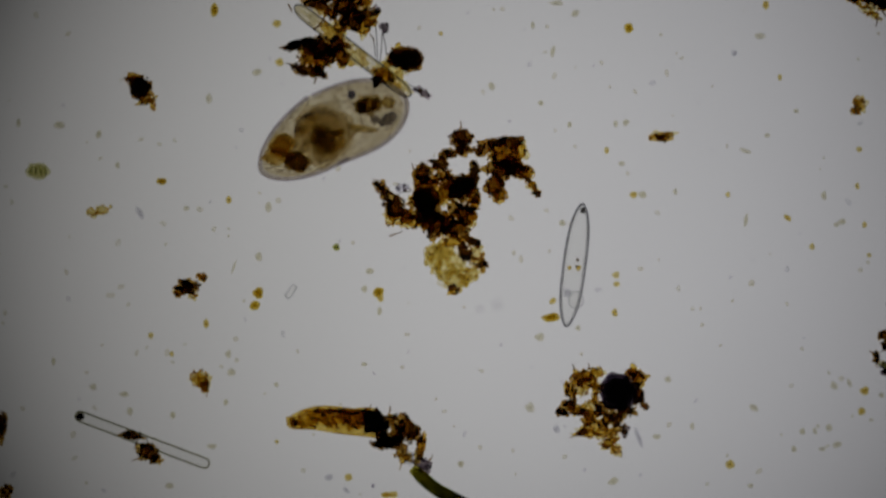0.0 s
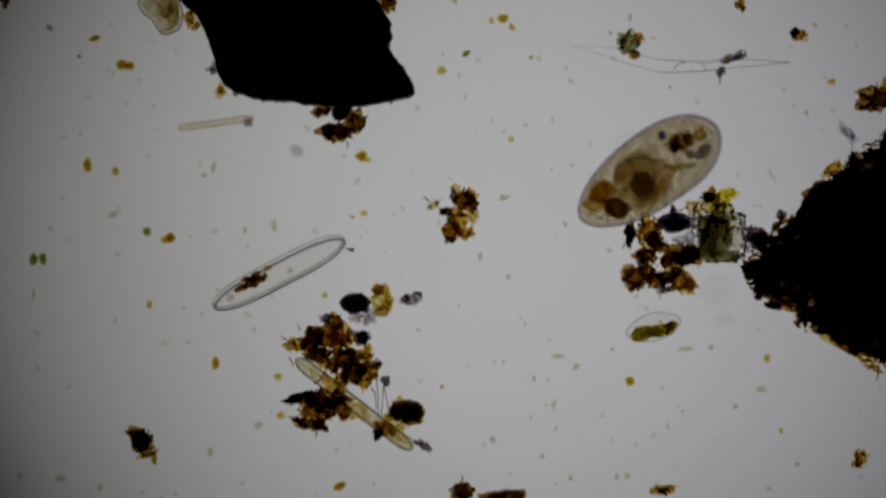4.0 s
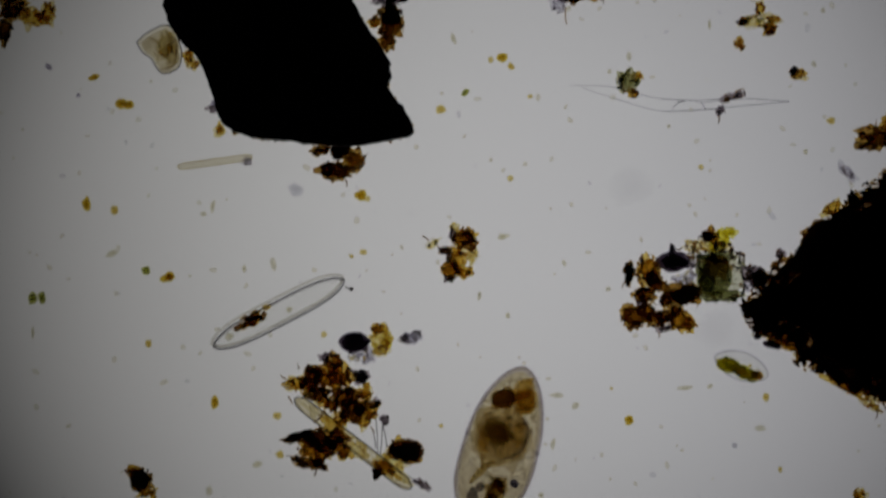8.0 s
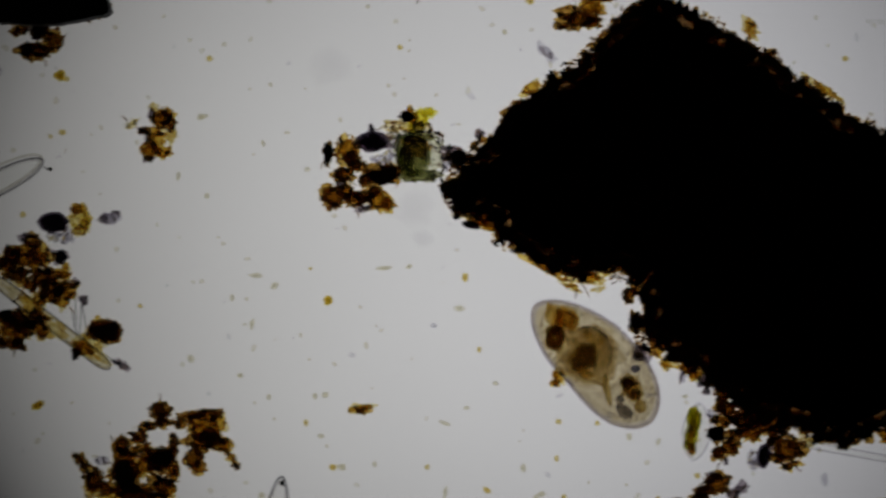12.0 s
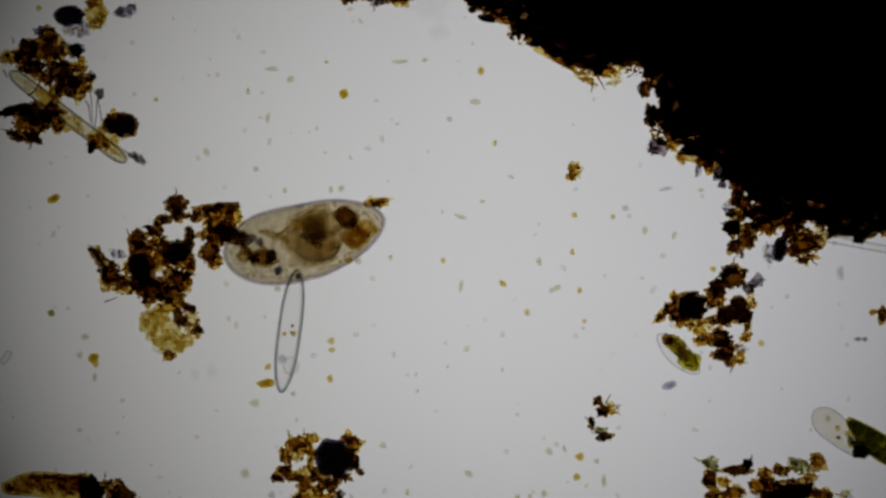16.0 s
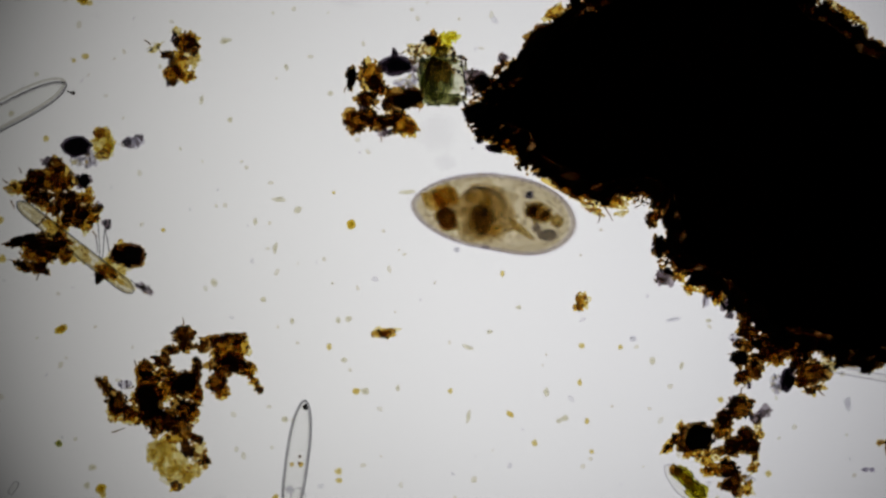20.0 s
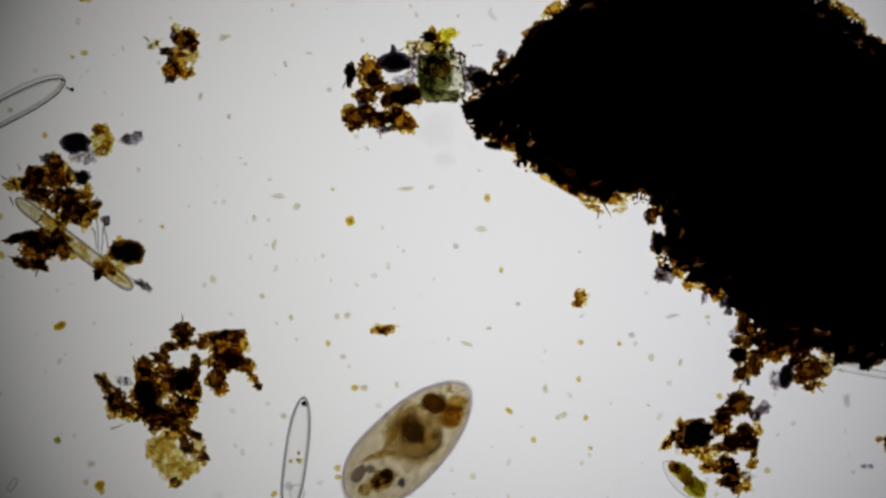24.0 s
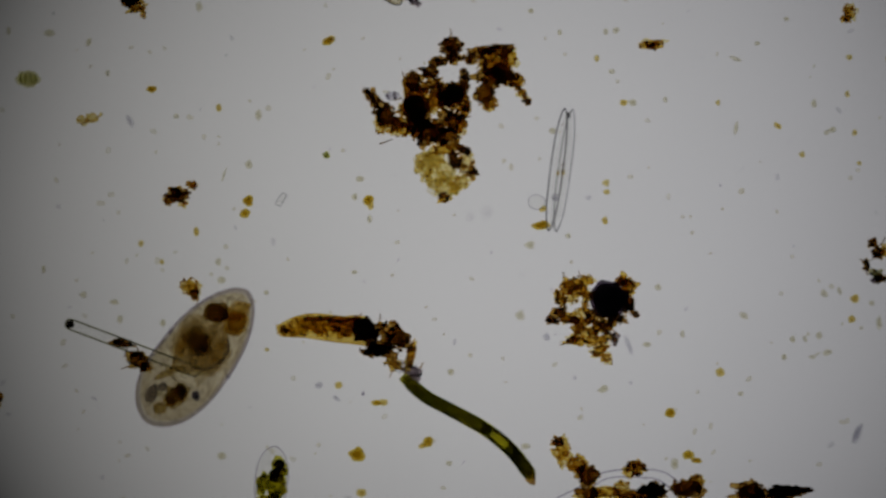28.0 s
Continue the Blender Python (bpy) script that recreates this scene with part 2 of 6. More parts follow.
def sweep(bm, pts, radius, sides=8, closed=False, flat=1.0, taper=None):
    """Adds a tube along pts to bm."""
    count, rings = len(pts), []
    for i, p in enumerate(pts):
        if closed:
            along = pts[(i + 1) % count] - pts[i - 1]
        else:
            along = pts[min(i + 1, count - 1)] - pts[max(i - 1, 0)]
        along.normalize()
        side = Vector((0, 0, 1)).cross(along)
        side = side.normalized() if side.length > 1e-6 else Vector((1, 0, 0))
        up = along.cross(side)
        r = radius * (taper(i / max(count - 1, 1)) if taper else 1.0)
        rings.append([bm.verts.new(p + side * r * math.cos(k * math.tau / sides) + up * r * flat * math.sin(k * math.tau / sides)) for k in range(sides)])
    for i in range(count if closed else count - 1):
        a, b = rings[i], rings[(i + 1) % count]
        for k in range(sides):
            bm.faces.new((a[k], a[(k + 1) % sides], b[(k + 1) % sides], b[k]))
    if not closed:
        bm.faces.new(rings[0][::-1])
        bm.faces.new(rings[-1])


def smooth_line(corners, steps=6):
    """Points along a smooth line through the corners."""
    pts = [Vector(c) for c in corners]
    out = []
    for i in range(len(pts) - 1):
        p0, p1, p2, p3 = pts[max(i - 1, 0)], pts[i], pts[i + 1], pts[min(i + 2, len(pts) - 1)]
        for k in range(steps):
            t = k / steps
            out.append(0.5 * ((2 * p1) + (p2 - p0) * t + (2 * p0 - 5 * p1 + 4 * p2 - p3) * t * t + (3 * p1 - p0 - 3 * p2 + p3) * t ** 3))
    return out + [pts[-1]]


def ragged(bm, radii, seed):
    """Adds a flat lump with a ragged, crumbly rim."""
    off = Vector((seed * 1.9, seed * 0.7, seed * 2.3))
    fine = 0.010 / max(0.006, min(radii[0], radii[1]))
    for v in bmesh.ops.create_icosphere(bm, subdivisions=4, radius=1.0)["verts"]:
        d = v.co.normalized()
        q = Vector((d.x * radii[0], d.y * radii[1], d.z * radii[2]))
        k = 0.93 + 0.42 * noise.noise(d * 1.6 + off) + fine * (0.75 * noise.noise(q * 62 + off)) + fine * (0.55 * noise.noise(q * 130 + off) + 0.5 * noise.noise(q * 290 + off))
        v.co = q * k


OUTER = {"k": "d", "d": "b", "b": "a", "a": "y", "y": "f"}
INNERMOST = {"d": "d", "b": "b", "a": "a"}


def scatter(parent, base, lobes, rng, name="crumb", most=45):
    """The crumbs of a clump, and the lumps that they cling to: lobes are (x, y, half length, half width, turn, kinds, size), in the plan's thousandths."""
    for x, y, rx, ry, turn, kinds, size in lobes:
        ca, sa = math.cos(radians(turn)), math.sin(radians(turn))
        rx, ry = rx * 1.13, ry * 1.13
        main = max(kinds, key=kinds.count)
        thick = min(rx, ry) * 0.45 / 1000
        seed = rng.random() * 50
        bm = bmesh.new()
        for slot, share in enumerate((1.0, 0.85, 0.62) if main == "k" else (1.0, 0.74)):
            before = len(bm.faces)
            ragged(bm, (rx * share * 0.96 / 1000, ry * share * 0.96 / 1000, thick * share), seed + slot * 1.7)
            bm.faces.ensure_lookup_table()
            for f in bm.faces[before:]:
                f.material_index = slot
        outer, inner = OUTER.get(main, main), INNERMOST.get(main, main)
        lump = part("lump", bm, MASS[outer], parent, smooth=False)
        lump.data.materials.append(MASS[main])
        lump.data.materials.append(MASS[inner])
        lump.location = at(x, y, thick) - base
        lump.rotation_euler = (0, 0, radians(turn))
        size *= 0.66
        count = min(most, max(4, int(1.5 * rx * ry / (size * size))))
        for i in range(count):
            r, a = rng.random() ** 0.42 * 1.06, rng.random() * math.tau
            u, w = rx * r * math.cos(a), ry * r * math.sin(a)
            s = size * rng.uniform(0.45, 1.25) * (1.2 - 0.55 * r) / 1000
            place = at(x + u * ca + w * sa, y - u * sa + w * ca) - base
            place.z = s * 0.55 + rng.random() * thick * 1.6 * max(0, 1 - r * r)
            ob = new(name, crumb_mesh(kinds[rng.randrange(len(kinds))], rng.randrange(9)))
            ob.parent = parent
            ob.location = place
            ob.rotation_euler = (rng.uniform(-0.4, 0.4), rng.uniform(-0.4, 0.4), rng.random() * math.tau)
            ob.scale = (s * rng.uniform(0.8, 1.35), s, s)


GRAIN = []


def grit(parent, base, lobes, rng):
    """The finest grains round the rims of a clump's lobes, too small to count."""
    if not GRAIN:
        bm = bmesh.new()
        bmesh.ops.create_icosphere(bm, subdivisions=1, radius=1.0)
        bm.verts.index_update()
        GRAIN.append(([v.co.copy() for v in bm.verts], [[v.index for v in f.verts] for f in bm.faces]))
        bm.free()
    shape, sides = GRAIN[0]
    verts, faces, slots, kinds_used = [], [], [], []
    for x, y, rx, ry, turn, kinds, size in lobes:
        ca, sa = math.cos(radians(turn)), math.sin(radians(turn))
        for i in range(int(min(70, 6 + (rx + ry) * 1.1))):
            r, a = rng.uniform(0.62, 1.2), rng.random() * math.tau
            u, w = rx * r * math.cos(a), ry * r * math.sin(a)
            s = rng.choice((1.2, 1.6, 2.0, 2.4, 3.2)) / 1000 * (1.25 - 0.4 * r)
            kind = kinds[rng.randrange(len(kinds))]
            if kind not in kinds_used:
                kinds_used.append(kind)
            place = at(x + u * ca + w * sa, y - u * sa + w * ca) - base
            place.z = s + rng.random() * 0.006
            spin = Matrix.Rotation(rng.random() * 6.3, 3, "Z")
            first, long = len(verts), rng.uniform(0.9, 2.1)
            verts += [place + spin @ Vector((p.x * s * long, p.y * s * rng.uniform(0.8, 1.2), p.z * s)) for p in shape]
            faces += [[first + k for k in f] for f in sides]
            slots += [kinds_used.index(kind)] * len(sides)
    mesh = bpy.data.meshes.new("grit")
    mesh.from_pydata(verts, [], faces)
    for kind in kinds_used:
        mesh.materials.append(MASS[kind])
    mesh.polygons.foreach_set("material_index", slots)
    mesh.update()
    ob = new("grit", mesh)
    ob.parent = parent
    tagged(ob, kind="stuff")


def wisps(parent, base, spots, rng, kind="d"):
    """Short hairs and splinters that stick out of a clump: (x, y, length, turn)."""
    for x, y, length, turn in spots:
        bm = bmesh.new()
        a = radians(turn)
        p = at(x, y, 0.006) - base
        q = p + Vector((math.cos(a), math.sin(a), 0)) * length / 1000
        mid = (p + q) / 2 + Vector((rng.uniform(-1, 1), rng.uniform(-1, 1), 1)) * 0.004
        sweep(bm, smooth_line([p, mid, q], 4), 0.0016, 5, taper=lambda t: 1.1 - 0.7 * t)
        part("splinter", bm, M[kind], parent)


def clump(label, lobes, seed, hairs=(), category="detritus", name="detritus_clump", hair_kind="d", swell=1.0):
    rng = random.Random(seed)
    lobes = [(x, y, rx * swell, ry * swell, turn, kinds, size) for x, y, rx, ry, turn, kinds, size in lobes]
    base = at(lobes[0][0], lobes[0][1])
    ob = thing(name, base, label, category, "clumps of detritus")
    scatter(ob, base, lobes, rng)
    grit(ob, base, lobes, rng)
    wisps(ob, base, hairs, rng, hair_kind)
    return ob


def dark_oval(label, x, y, rx, ry, turn, seed, name="dark_oval", rough=0.22, mat=None, shells=(1.0, 0.92, 0.82, 0.7, 0.5)):
    """A smooth oval lump with a soft edge, as a rule nearly black."""
    ob = thing(name, at(x, y), label, "detritus")
    bm = bmesh.new()
    for share in shells:
        lumpy(bm, (0, 0, ry * 0.0006), (rx * share / 1000, ry * share / 1000, ry * share * 0.55 / 1000), rough, seed, 3)
    part("lump", bm, mat or DARK_OVAL, ob).rotation_euler = (0, 0, radians(turn))
    return ob


# ---- the setting ----
def build_slide():
    bm = bmesh.new()
    bmesh.ops.create_cube(bm, size=1.0, matrix=Matrix.Translation((0.25, 0.2, -0.5)) @ Matrix.Diagonal((6.0, 4.4, 1.0, 1)))
    bmesh.ops.bevel(bm, geom=bm.edges[:], offset=0.02, segments=2, affect="EDGES")
    tagged(new("ground", mesh_of("ground", bm, SLIDE, False)), "clear glass microscope slide lit from below", "slide", kind="structure")


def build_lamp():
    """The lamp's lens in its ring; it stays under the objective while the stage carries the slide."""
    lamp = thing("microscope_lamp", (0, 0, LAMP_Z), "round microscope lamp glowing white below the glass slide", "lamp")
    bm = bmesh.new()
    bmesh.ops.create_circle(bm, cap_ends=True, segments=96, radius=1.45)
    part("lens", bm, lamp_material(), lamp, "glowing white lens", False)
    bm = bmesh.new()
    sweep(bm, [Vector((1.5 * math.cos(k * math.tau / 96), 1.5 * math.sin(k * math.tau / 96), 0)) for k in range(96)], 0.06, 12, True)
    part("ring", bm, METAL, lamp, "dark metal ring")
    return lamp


def crumble(name, parent, grains, rng, label=""):
    """Countless jagged grains in one mesh: (place, radius, kind)."""
    bm = bmesh.new()
    bmesh.ops.create_icosphere(bm, subdivisions=2, radius=1.0)
    bm.verts.index_update()
    shape, sides = [v.co.copy() for v in bm.verts], [[v.index for v in f.verts] for f in bm.faces]
    bm.free()
    kinds = sorted({g[2] for g in grains})
    verts, faces, slots = [], [], []
    for place, size, kind in grains:
        spin, long = Matrix.Rotation(rng.random() * 6.3, 3, "Z"), rng.uniform(0.9, 1.9)
        off, first = Vector((rng.random(), rng.random(), rng.random())) * 50, len(verts)
        for p in shape:
            k = size * (1 + 0.75 * noise.noise(p * 1.9 + off))
            verts.append(place + spin @ Vector((p.x * k * long, p.y * k, p.z * k * 0.8)))
        faces += [[first + k for k in f] for f in sides]
        slots += [kinds.index(kind)] * len(sides)
    mesh = bpy.data.meshes.new(name)
    mesh.from_pydata(verts, [], faces)
    for kind in kinds:
        mesh.materials.append(MASS[kind])
    mesh.polygons.foreach_set("material_index", slots)
    mesh.update()
    ob = new(name, mesh)
    ob.parent = parent
    tagged(ob, label, kind="stuff")


def slab(outline, height, rough, seed, inset=0.0, level=False):
    """A thick mass with an uneven rim, from the corners of its plan."""
    pts = [at(*p) for p in outline]
    mid = sum(pts, Vector()) / len(pts)
    rim = []
    for i, p in enumerate(pts):
        q = pts[(i + 1) % len(pts)]
        steps = max(4, int((q - p).length / 0.006))
        normal = Vector(((q - p).y, -(q - p).x, 0)).normalized()
        for k in range(steps):
            c = p.lerp(q, k / steps)
            wob = noise.noise(c * 14 + Vector((seed, 0, 0))) * 0.7 + noise.noise(c * 55 + Vector((0, seed, 0))) * 0.5 + noise.noise(c * 160) * 0.25
            rim.append(c + normal * (wob * rough * 0.2 if inset and in_slit(c) else wob * rough + inset))
    bm = bmesh.new()
    rings = []
    for scale, z in ((0.998, 0.0), (1.0, height * 0.3), (1.0, height * 0.75), (0.992, height * 0.96), (0.7, height * 1.0), (0.3, height))[:4 if level else 6]:
        rings.append([bm.verts.new(mid + (p - mid) * scale + Vector((0, 0, z * (1 + 0.2 * noise.noise(p * 9))))) for p in rim])
    for a, b in zip(rings, rings[1:]):
        for k in range(len(rim)):
            bm.faces.new((a[k], a[(k + 1) % len(rim)], b[(k + 1) % len(rim)], b[k]))
    if level:
        for ring in (rings[-1], rings[0]):
            flat = [v.co.copy() for v in ring]
            places, _, tris = geometry.delaunay_2d_cdt([p.xy for p in flat], [], [list(range(len(flat)))], 1, 1e-6)[:3]
            mean_z = sum(p.z for p in flat) / len(flat)
            corners = [bm.verts.new((p.x, p.y, mean_z)) for p in places]
            for tri in tris:
                bm.faces.new([corners[k] for k in tri])
    else:
        bm.faces.new(rings[-1])
        bm.faces.new(rings[0][::-1])
    for v in bm.verts:
        v.co -= mid
    return bm, mid, [p - mid for p in rim]


def in_slit(q):
    """Whether a place lies by the open cleft in the soil."""
    return 1.32 < q.x < 1.44 and 0.39 < q.y < 0.50


def build_masses():
    outline = [(1319, -147), (1326, -164), (1341, -178), (1353, -190), (1371, -208), (1386, -226), (1401, -243), (1420, -264), (1436, -288), (1451, -305), (1476, -320), (1501, -338), (1525, -352),
               (1555, -376), (1588, -408), (1613, -440), (1640, -466), (1668, -486), (1700, -490), (1728, -477), (1778, -452), (1828, -422), (1861, -402), (1901, -382), (1921, -362), (1941, -342), (1981, -322),
               (2031, -287), (2081, -255), (2141, -229), (2168, -202), (2200, -180), (2290, -100), (2290, -40), (2205, 6), (2190, -10), (2160, -38), (2138, -42), (2132, -34), (2156, -12), (2178, 4), (2205, 28),
               (2270, 80), (2196, 170), (2150, 216), (2128, 248), (2078, 290), (2050, 300), (2020, 302), (1991, 302), (1966, 292), (1946, 277), (1921, 264), (1886, 257), (1856, 257), (1836, 242), (1824, 222), (1806, 207), (1791, 200),
               (1776, 182), (1751, 168), (1731, 157), (1711, 138), (1686, 122), (1674, 110), (1668, 92), (1666, 66), (1663, 44), (1656, 24), (1643, 6), (1631, -4), (1601, -2), (1576, 2), (1551, 6), (1531, 1), (1501, -6), (1476, -18),
               (1456, -33), (1436, -48), (1414, -64), (1399, -84), (1384, -98), (1356, -100), (1339, -106), (1328, -124)]
    skirt, mid, rim = slab(outline, 0.03, 0.009, 3.1, 0.007, True)
    core, core_mid, inner = slab(outline, 0.10, 0.016, 3.1, 0.033, True)
    mass = thing("soil_mass", mid, "large black lump of soil with a ragged brown crumbly edge", "soil")
    part("core", core, SOIL, mass, "opaque black core", False).location = core_mid - mid
    part("skirt", skirt, SKIRT, mass, "thinner dark brown rim of soil", False)
    rng = random.Random(41)
    lobes, last, grains = [], None, []
    for i, p in enumerate(rim):
        along = (rim[(i + 7) % len(rim)] - rim[i - 7]).normalized()
        out = Vector((-along.y, along.x, 0)).normalized()
        p = p - out * 0.016
        q = p + mid
        if q.x > 1.45 or in_slit(q):
            continue
        reach = 0.006 + 0.020 * max(0.0, noise.noise(q * 11) * 0.9 + noise.noise(q * 34) * 0.7 + 0.22)
        # a thinning brown band of lumps, then dark and brown crumbs that stand off it
        for k in range(rng.choice((1, 1, 2))):
            far, slip = rng.random(), along * rng.uniform(-0.012, 0.012)
            size = rng.uniform(0.005, 0.011) * (1.15 - 0.5 * far)
            grains.append((p + slip + out * (far * 0.019 - 0.002) + Vector((0, 0, size + rng.random() * 0.03)), size, rng.choice("kdd" if far < 0.25 else "ddb" if far < 0.6 else "dbb")))
        for k in range(2):
            size = rng.uniform(0.003, 0.007)
            grains.append((p + along * rng.uniform(-0.01, 0.01) - out * rng.uniform(0.002, 0.022) + Vector((0, 0, size + rng.random() * 0.03)), size, rng.choice("kdd")))
        for k in range(10):
            far, slip = rng.random() ** 1.2, along * rng.uniform(-0.008, 0.008)
            size = rng.choice((0.0013, 0.0017, 0.0022, 0.0028, 0.004)) * (1.25 - 0.6 * far)
            kind = rng.choice("kddd" if far < 0.5 else "kddb" if far < 0.8 else "kddbba")
            grains.append((p + slip + out * (0.009 + far * (reach + 0.008)) + Vector((0, 0, size + rng.random() * 0.03)), size, kind))
        if last is None or (q - last).length > 0.034:
            last = q
            kinds, size = rng.choice((("ddk", 6), ("kkd", 6), ("kdk", 6), ("bad", 5), ("ddb", 6)))
            q = q + out * rng.uniform(0.008, 0.018)
            lobes.append((784 + q.x * 1000, 441 - q.y * 1000, rng.uniform(9, 17), rng.uniform(6, 9), rng.uniform(0, 180), kinds, size))
    scatter(mass, mid, lobes, rng, most=6)
    # amber crumbs along the cleft
    scatter(mass, mid, [(2137, -36, 7, 5, 0, "bda", 4), (2151, -36, 5, 4, 0, "ay", 3), (2158, -15, 9, 4, -42, "bda", 4), (2170, -30, 9, 4, -42, "abd", 4), (2176, -1, 8, 4, -42, "dbd", 4), (2190, 6, 9, 7, 0, "bda", 5), (2204, 20, 6, 5, 0, "ayd", 4)], rng, most=8)
    grit(mass, mid, lobes, rng)
    crumble("crumb_fringe", mass, grains, rng, "fine crumbly brown fringe")
    outline = [(291, -692), (300, -704), (333, -724), (372, -770), (420, -860), (540, -850), (590, -760), (606, -731), (630, -684), (650, -645), (676, -604), (690, -580), (691, -558), (688, -538),
               (700, -522), (715, -504), (728, -478), (733, -458), (723, -447), (690, -441), (639, -435), (598, -434), (555, -437), (505, -442), (463, -448), (436, -455), (417, -461), (400, -472),
               (387, -490), (375, -529), (364, -560), (354, -582), (340, -600), (324, -614), (312, -632), (299, -656), (291, -680)]
    bm, mid, rim = slab(outline, 0.14, 0.006, 7.7)
    stone = thing("mineral_grain", mid, "large angular opaque black mineral grain with crumb-dusted edges", "stone")
    part("core", bm, STONE, stone, "opaque black core", False)
    bm = bmesh.new()
    for p in rim:
        if rng.random() < 0.22:
            s = rng.choice((1.5, 2.0, 2.5, 3.2)) / 1000
            lumpy(bm, p * (1 + rng.uniform(-0.012, 0.008)) + Vector((0, 0, s)), (s * rng.uniform(1, 1.6), s, s * 0.7), 0.4, rng.random() * 90, 1, rng.random() * 6)
    tagged(part("edge_dust", bm, MASS["d"], stone, "fine dark crumbs along its edges", False), kind="stuff")


# ---- glassy shells ----
def lens_line(length, width, power, count, z=0.0):
    """The closed outline of a long shell, its ends rounded."""
    pts = []
    for k in range(count):
        a = k * math.tau / count
        u = math.cos(a)
        pts.append(Vector((u * length / 2, math.copysign(1, math.sin(a)) * width / 2 * (1 - abs(u) ** power) ** 0.62, z)))
    return pts


def loft(bm, length, width, thick, power, rings=24, sides=20):
    """A closed flat lens body along x."""
    loops = []
    for i in range(1, rings):
        u = -math.cos(math.pi * i / rings)
        w = (1 - abs(u) ** power) ** 0.62
        loops.append([bm.verts.new((u * length / 2, width / 2 * w * math.cos(k * math.tau / sides), thick / 2 * w * math.sin(k * math.tau / sides))) for k in range(sides)])
    ends = [bm.verts.new((-length / 2, 0, 0)), bm.verts.new((length / 2, 0, 0))]
    for a, b in zip(loops, loops[1:]):
        for k in range(sides):
            bm.faces.new((a[k], a[(k + 1) % sides], b[(k + 1) % sides], b[k]))
    for k in range(sides):
        bm.faces.new((ends[0], loops[0][(k + 1) % sides], loops[0][k]))
        bm.faces.new((ends[1], loops[-1][k], loops[-1][(k + 1) % sides]))


def diatom(a, b, width, label, power=2.6, twin=0.0, teeth=70, bead=0.0019, rim=0.0019, walls=(GLASS_RIM, GLASS_PALE), thick=1.0, deep=0.008):
    """A long diatom shell between its tips a and b: clear valve, two rims, teeth along the rims."""
    p, q = at(*a), at(*b)
    length, width = (q - p).length, width / 1000
    ob = thing("diatom_shell", (p + q) / 2 + Vector((0, 0, 0.016)), label, "diatom")
    ob.rotation_euler = (0, 0, math.atan2((q - p).y, (q - p).x))
    bm = bmesh.new()
    loft(bm, length * 0.97, width * 0.92, 0.024, power)
    part("valve", bm, SHELL, ob, "clear glassy valve")
    for sgn, off, mat, wide in ((-1, -0.3, walls[0], 1.0), (1, 0.7, walls[1], thick)):
        bm = bmesh.new()
        sweep(bm, [v + Vector((0, off * twin / 1000, 0)) for v in lens_line(length, width, power, 72, sgn * deep)], rim * wide, 6, True)
        part("rim", bm, mat, ob, "grey rim line")
    bm = bmesh.new()
    dense = lens_line(length * 0.975, width * 0.90, power, 720)
    gone, step = 0.0, sum((b - a).length for a, b in zip(dense, dense[1:])) / teeth
    for v, w in zip(dense, dense[1:]):
        gone += (w - v).length
        if gone < step:
            continue
        gone -= step
        inward = Vector((0, -v.y, 0)).normalized() if abs(v.y) > 1e-6 else Vector((1, 0, 0))
        for off, z in ((-0.3, -deep),) if twin > 3 else ((-0.3, -deep), (0.7, deep)):
            bmesh.ops.create_icosphere(bm, subdivisions=1, radius=bead, matrix=Matrix.Translation(v + inward * 0.0006 + Vector((0, off * twin / 1000, z))) @ Matrix.Diagonal((0.72, 1.2, 0.8, 1)))
    part("teeth", bm, GLASS_DARK, ob, "fine row of dark teeth")
    return ob


def tube_shell(a, b, width, label, mat, name="diatom_rod", line_mat=None, square=12):
    """A straight rod-like shell seen from the side: a clear body with two dark long walls."""
    p, q = at(*a), at(*b)
    length, width = (q - p).length, width / 1000
    ob = thing(name, (p + q) / 2 + Vector((0, 0, width * 0.35)), label, "diatom")
    ob.rotation_euler = (0, 0, math.atan2((q - p).y, (q - p).x))
    bm = bmesh.new()
    loft(bm, length, width, width * 0.6, 16)
    part("body", bm, mat, ob)
    bm = bmesh.new()
    sweep(bm, lens_line(length, width, square, 96), 0.0016, 6, True)
    part("wall_line", bm, line_mat or GLASS_RIM, ob, "thin dark wall")
    return ob


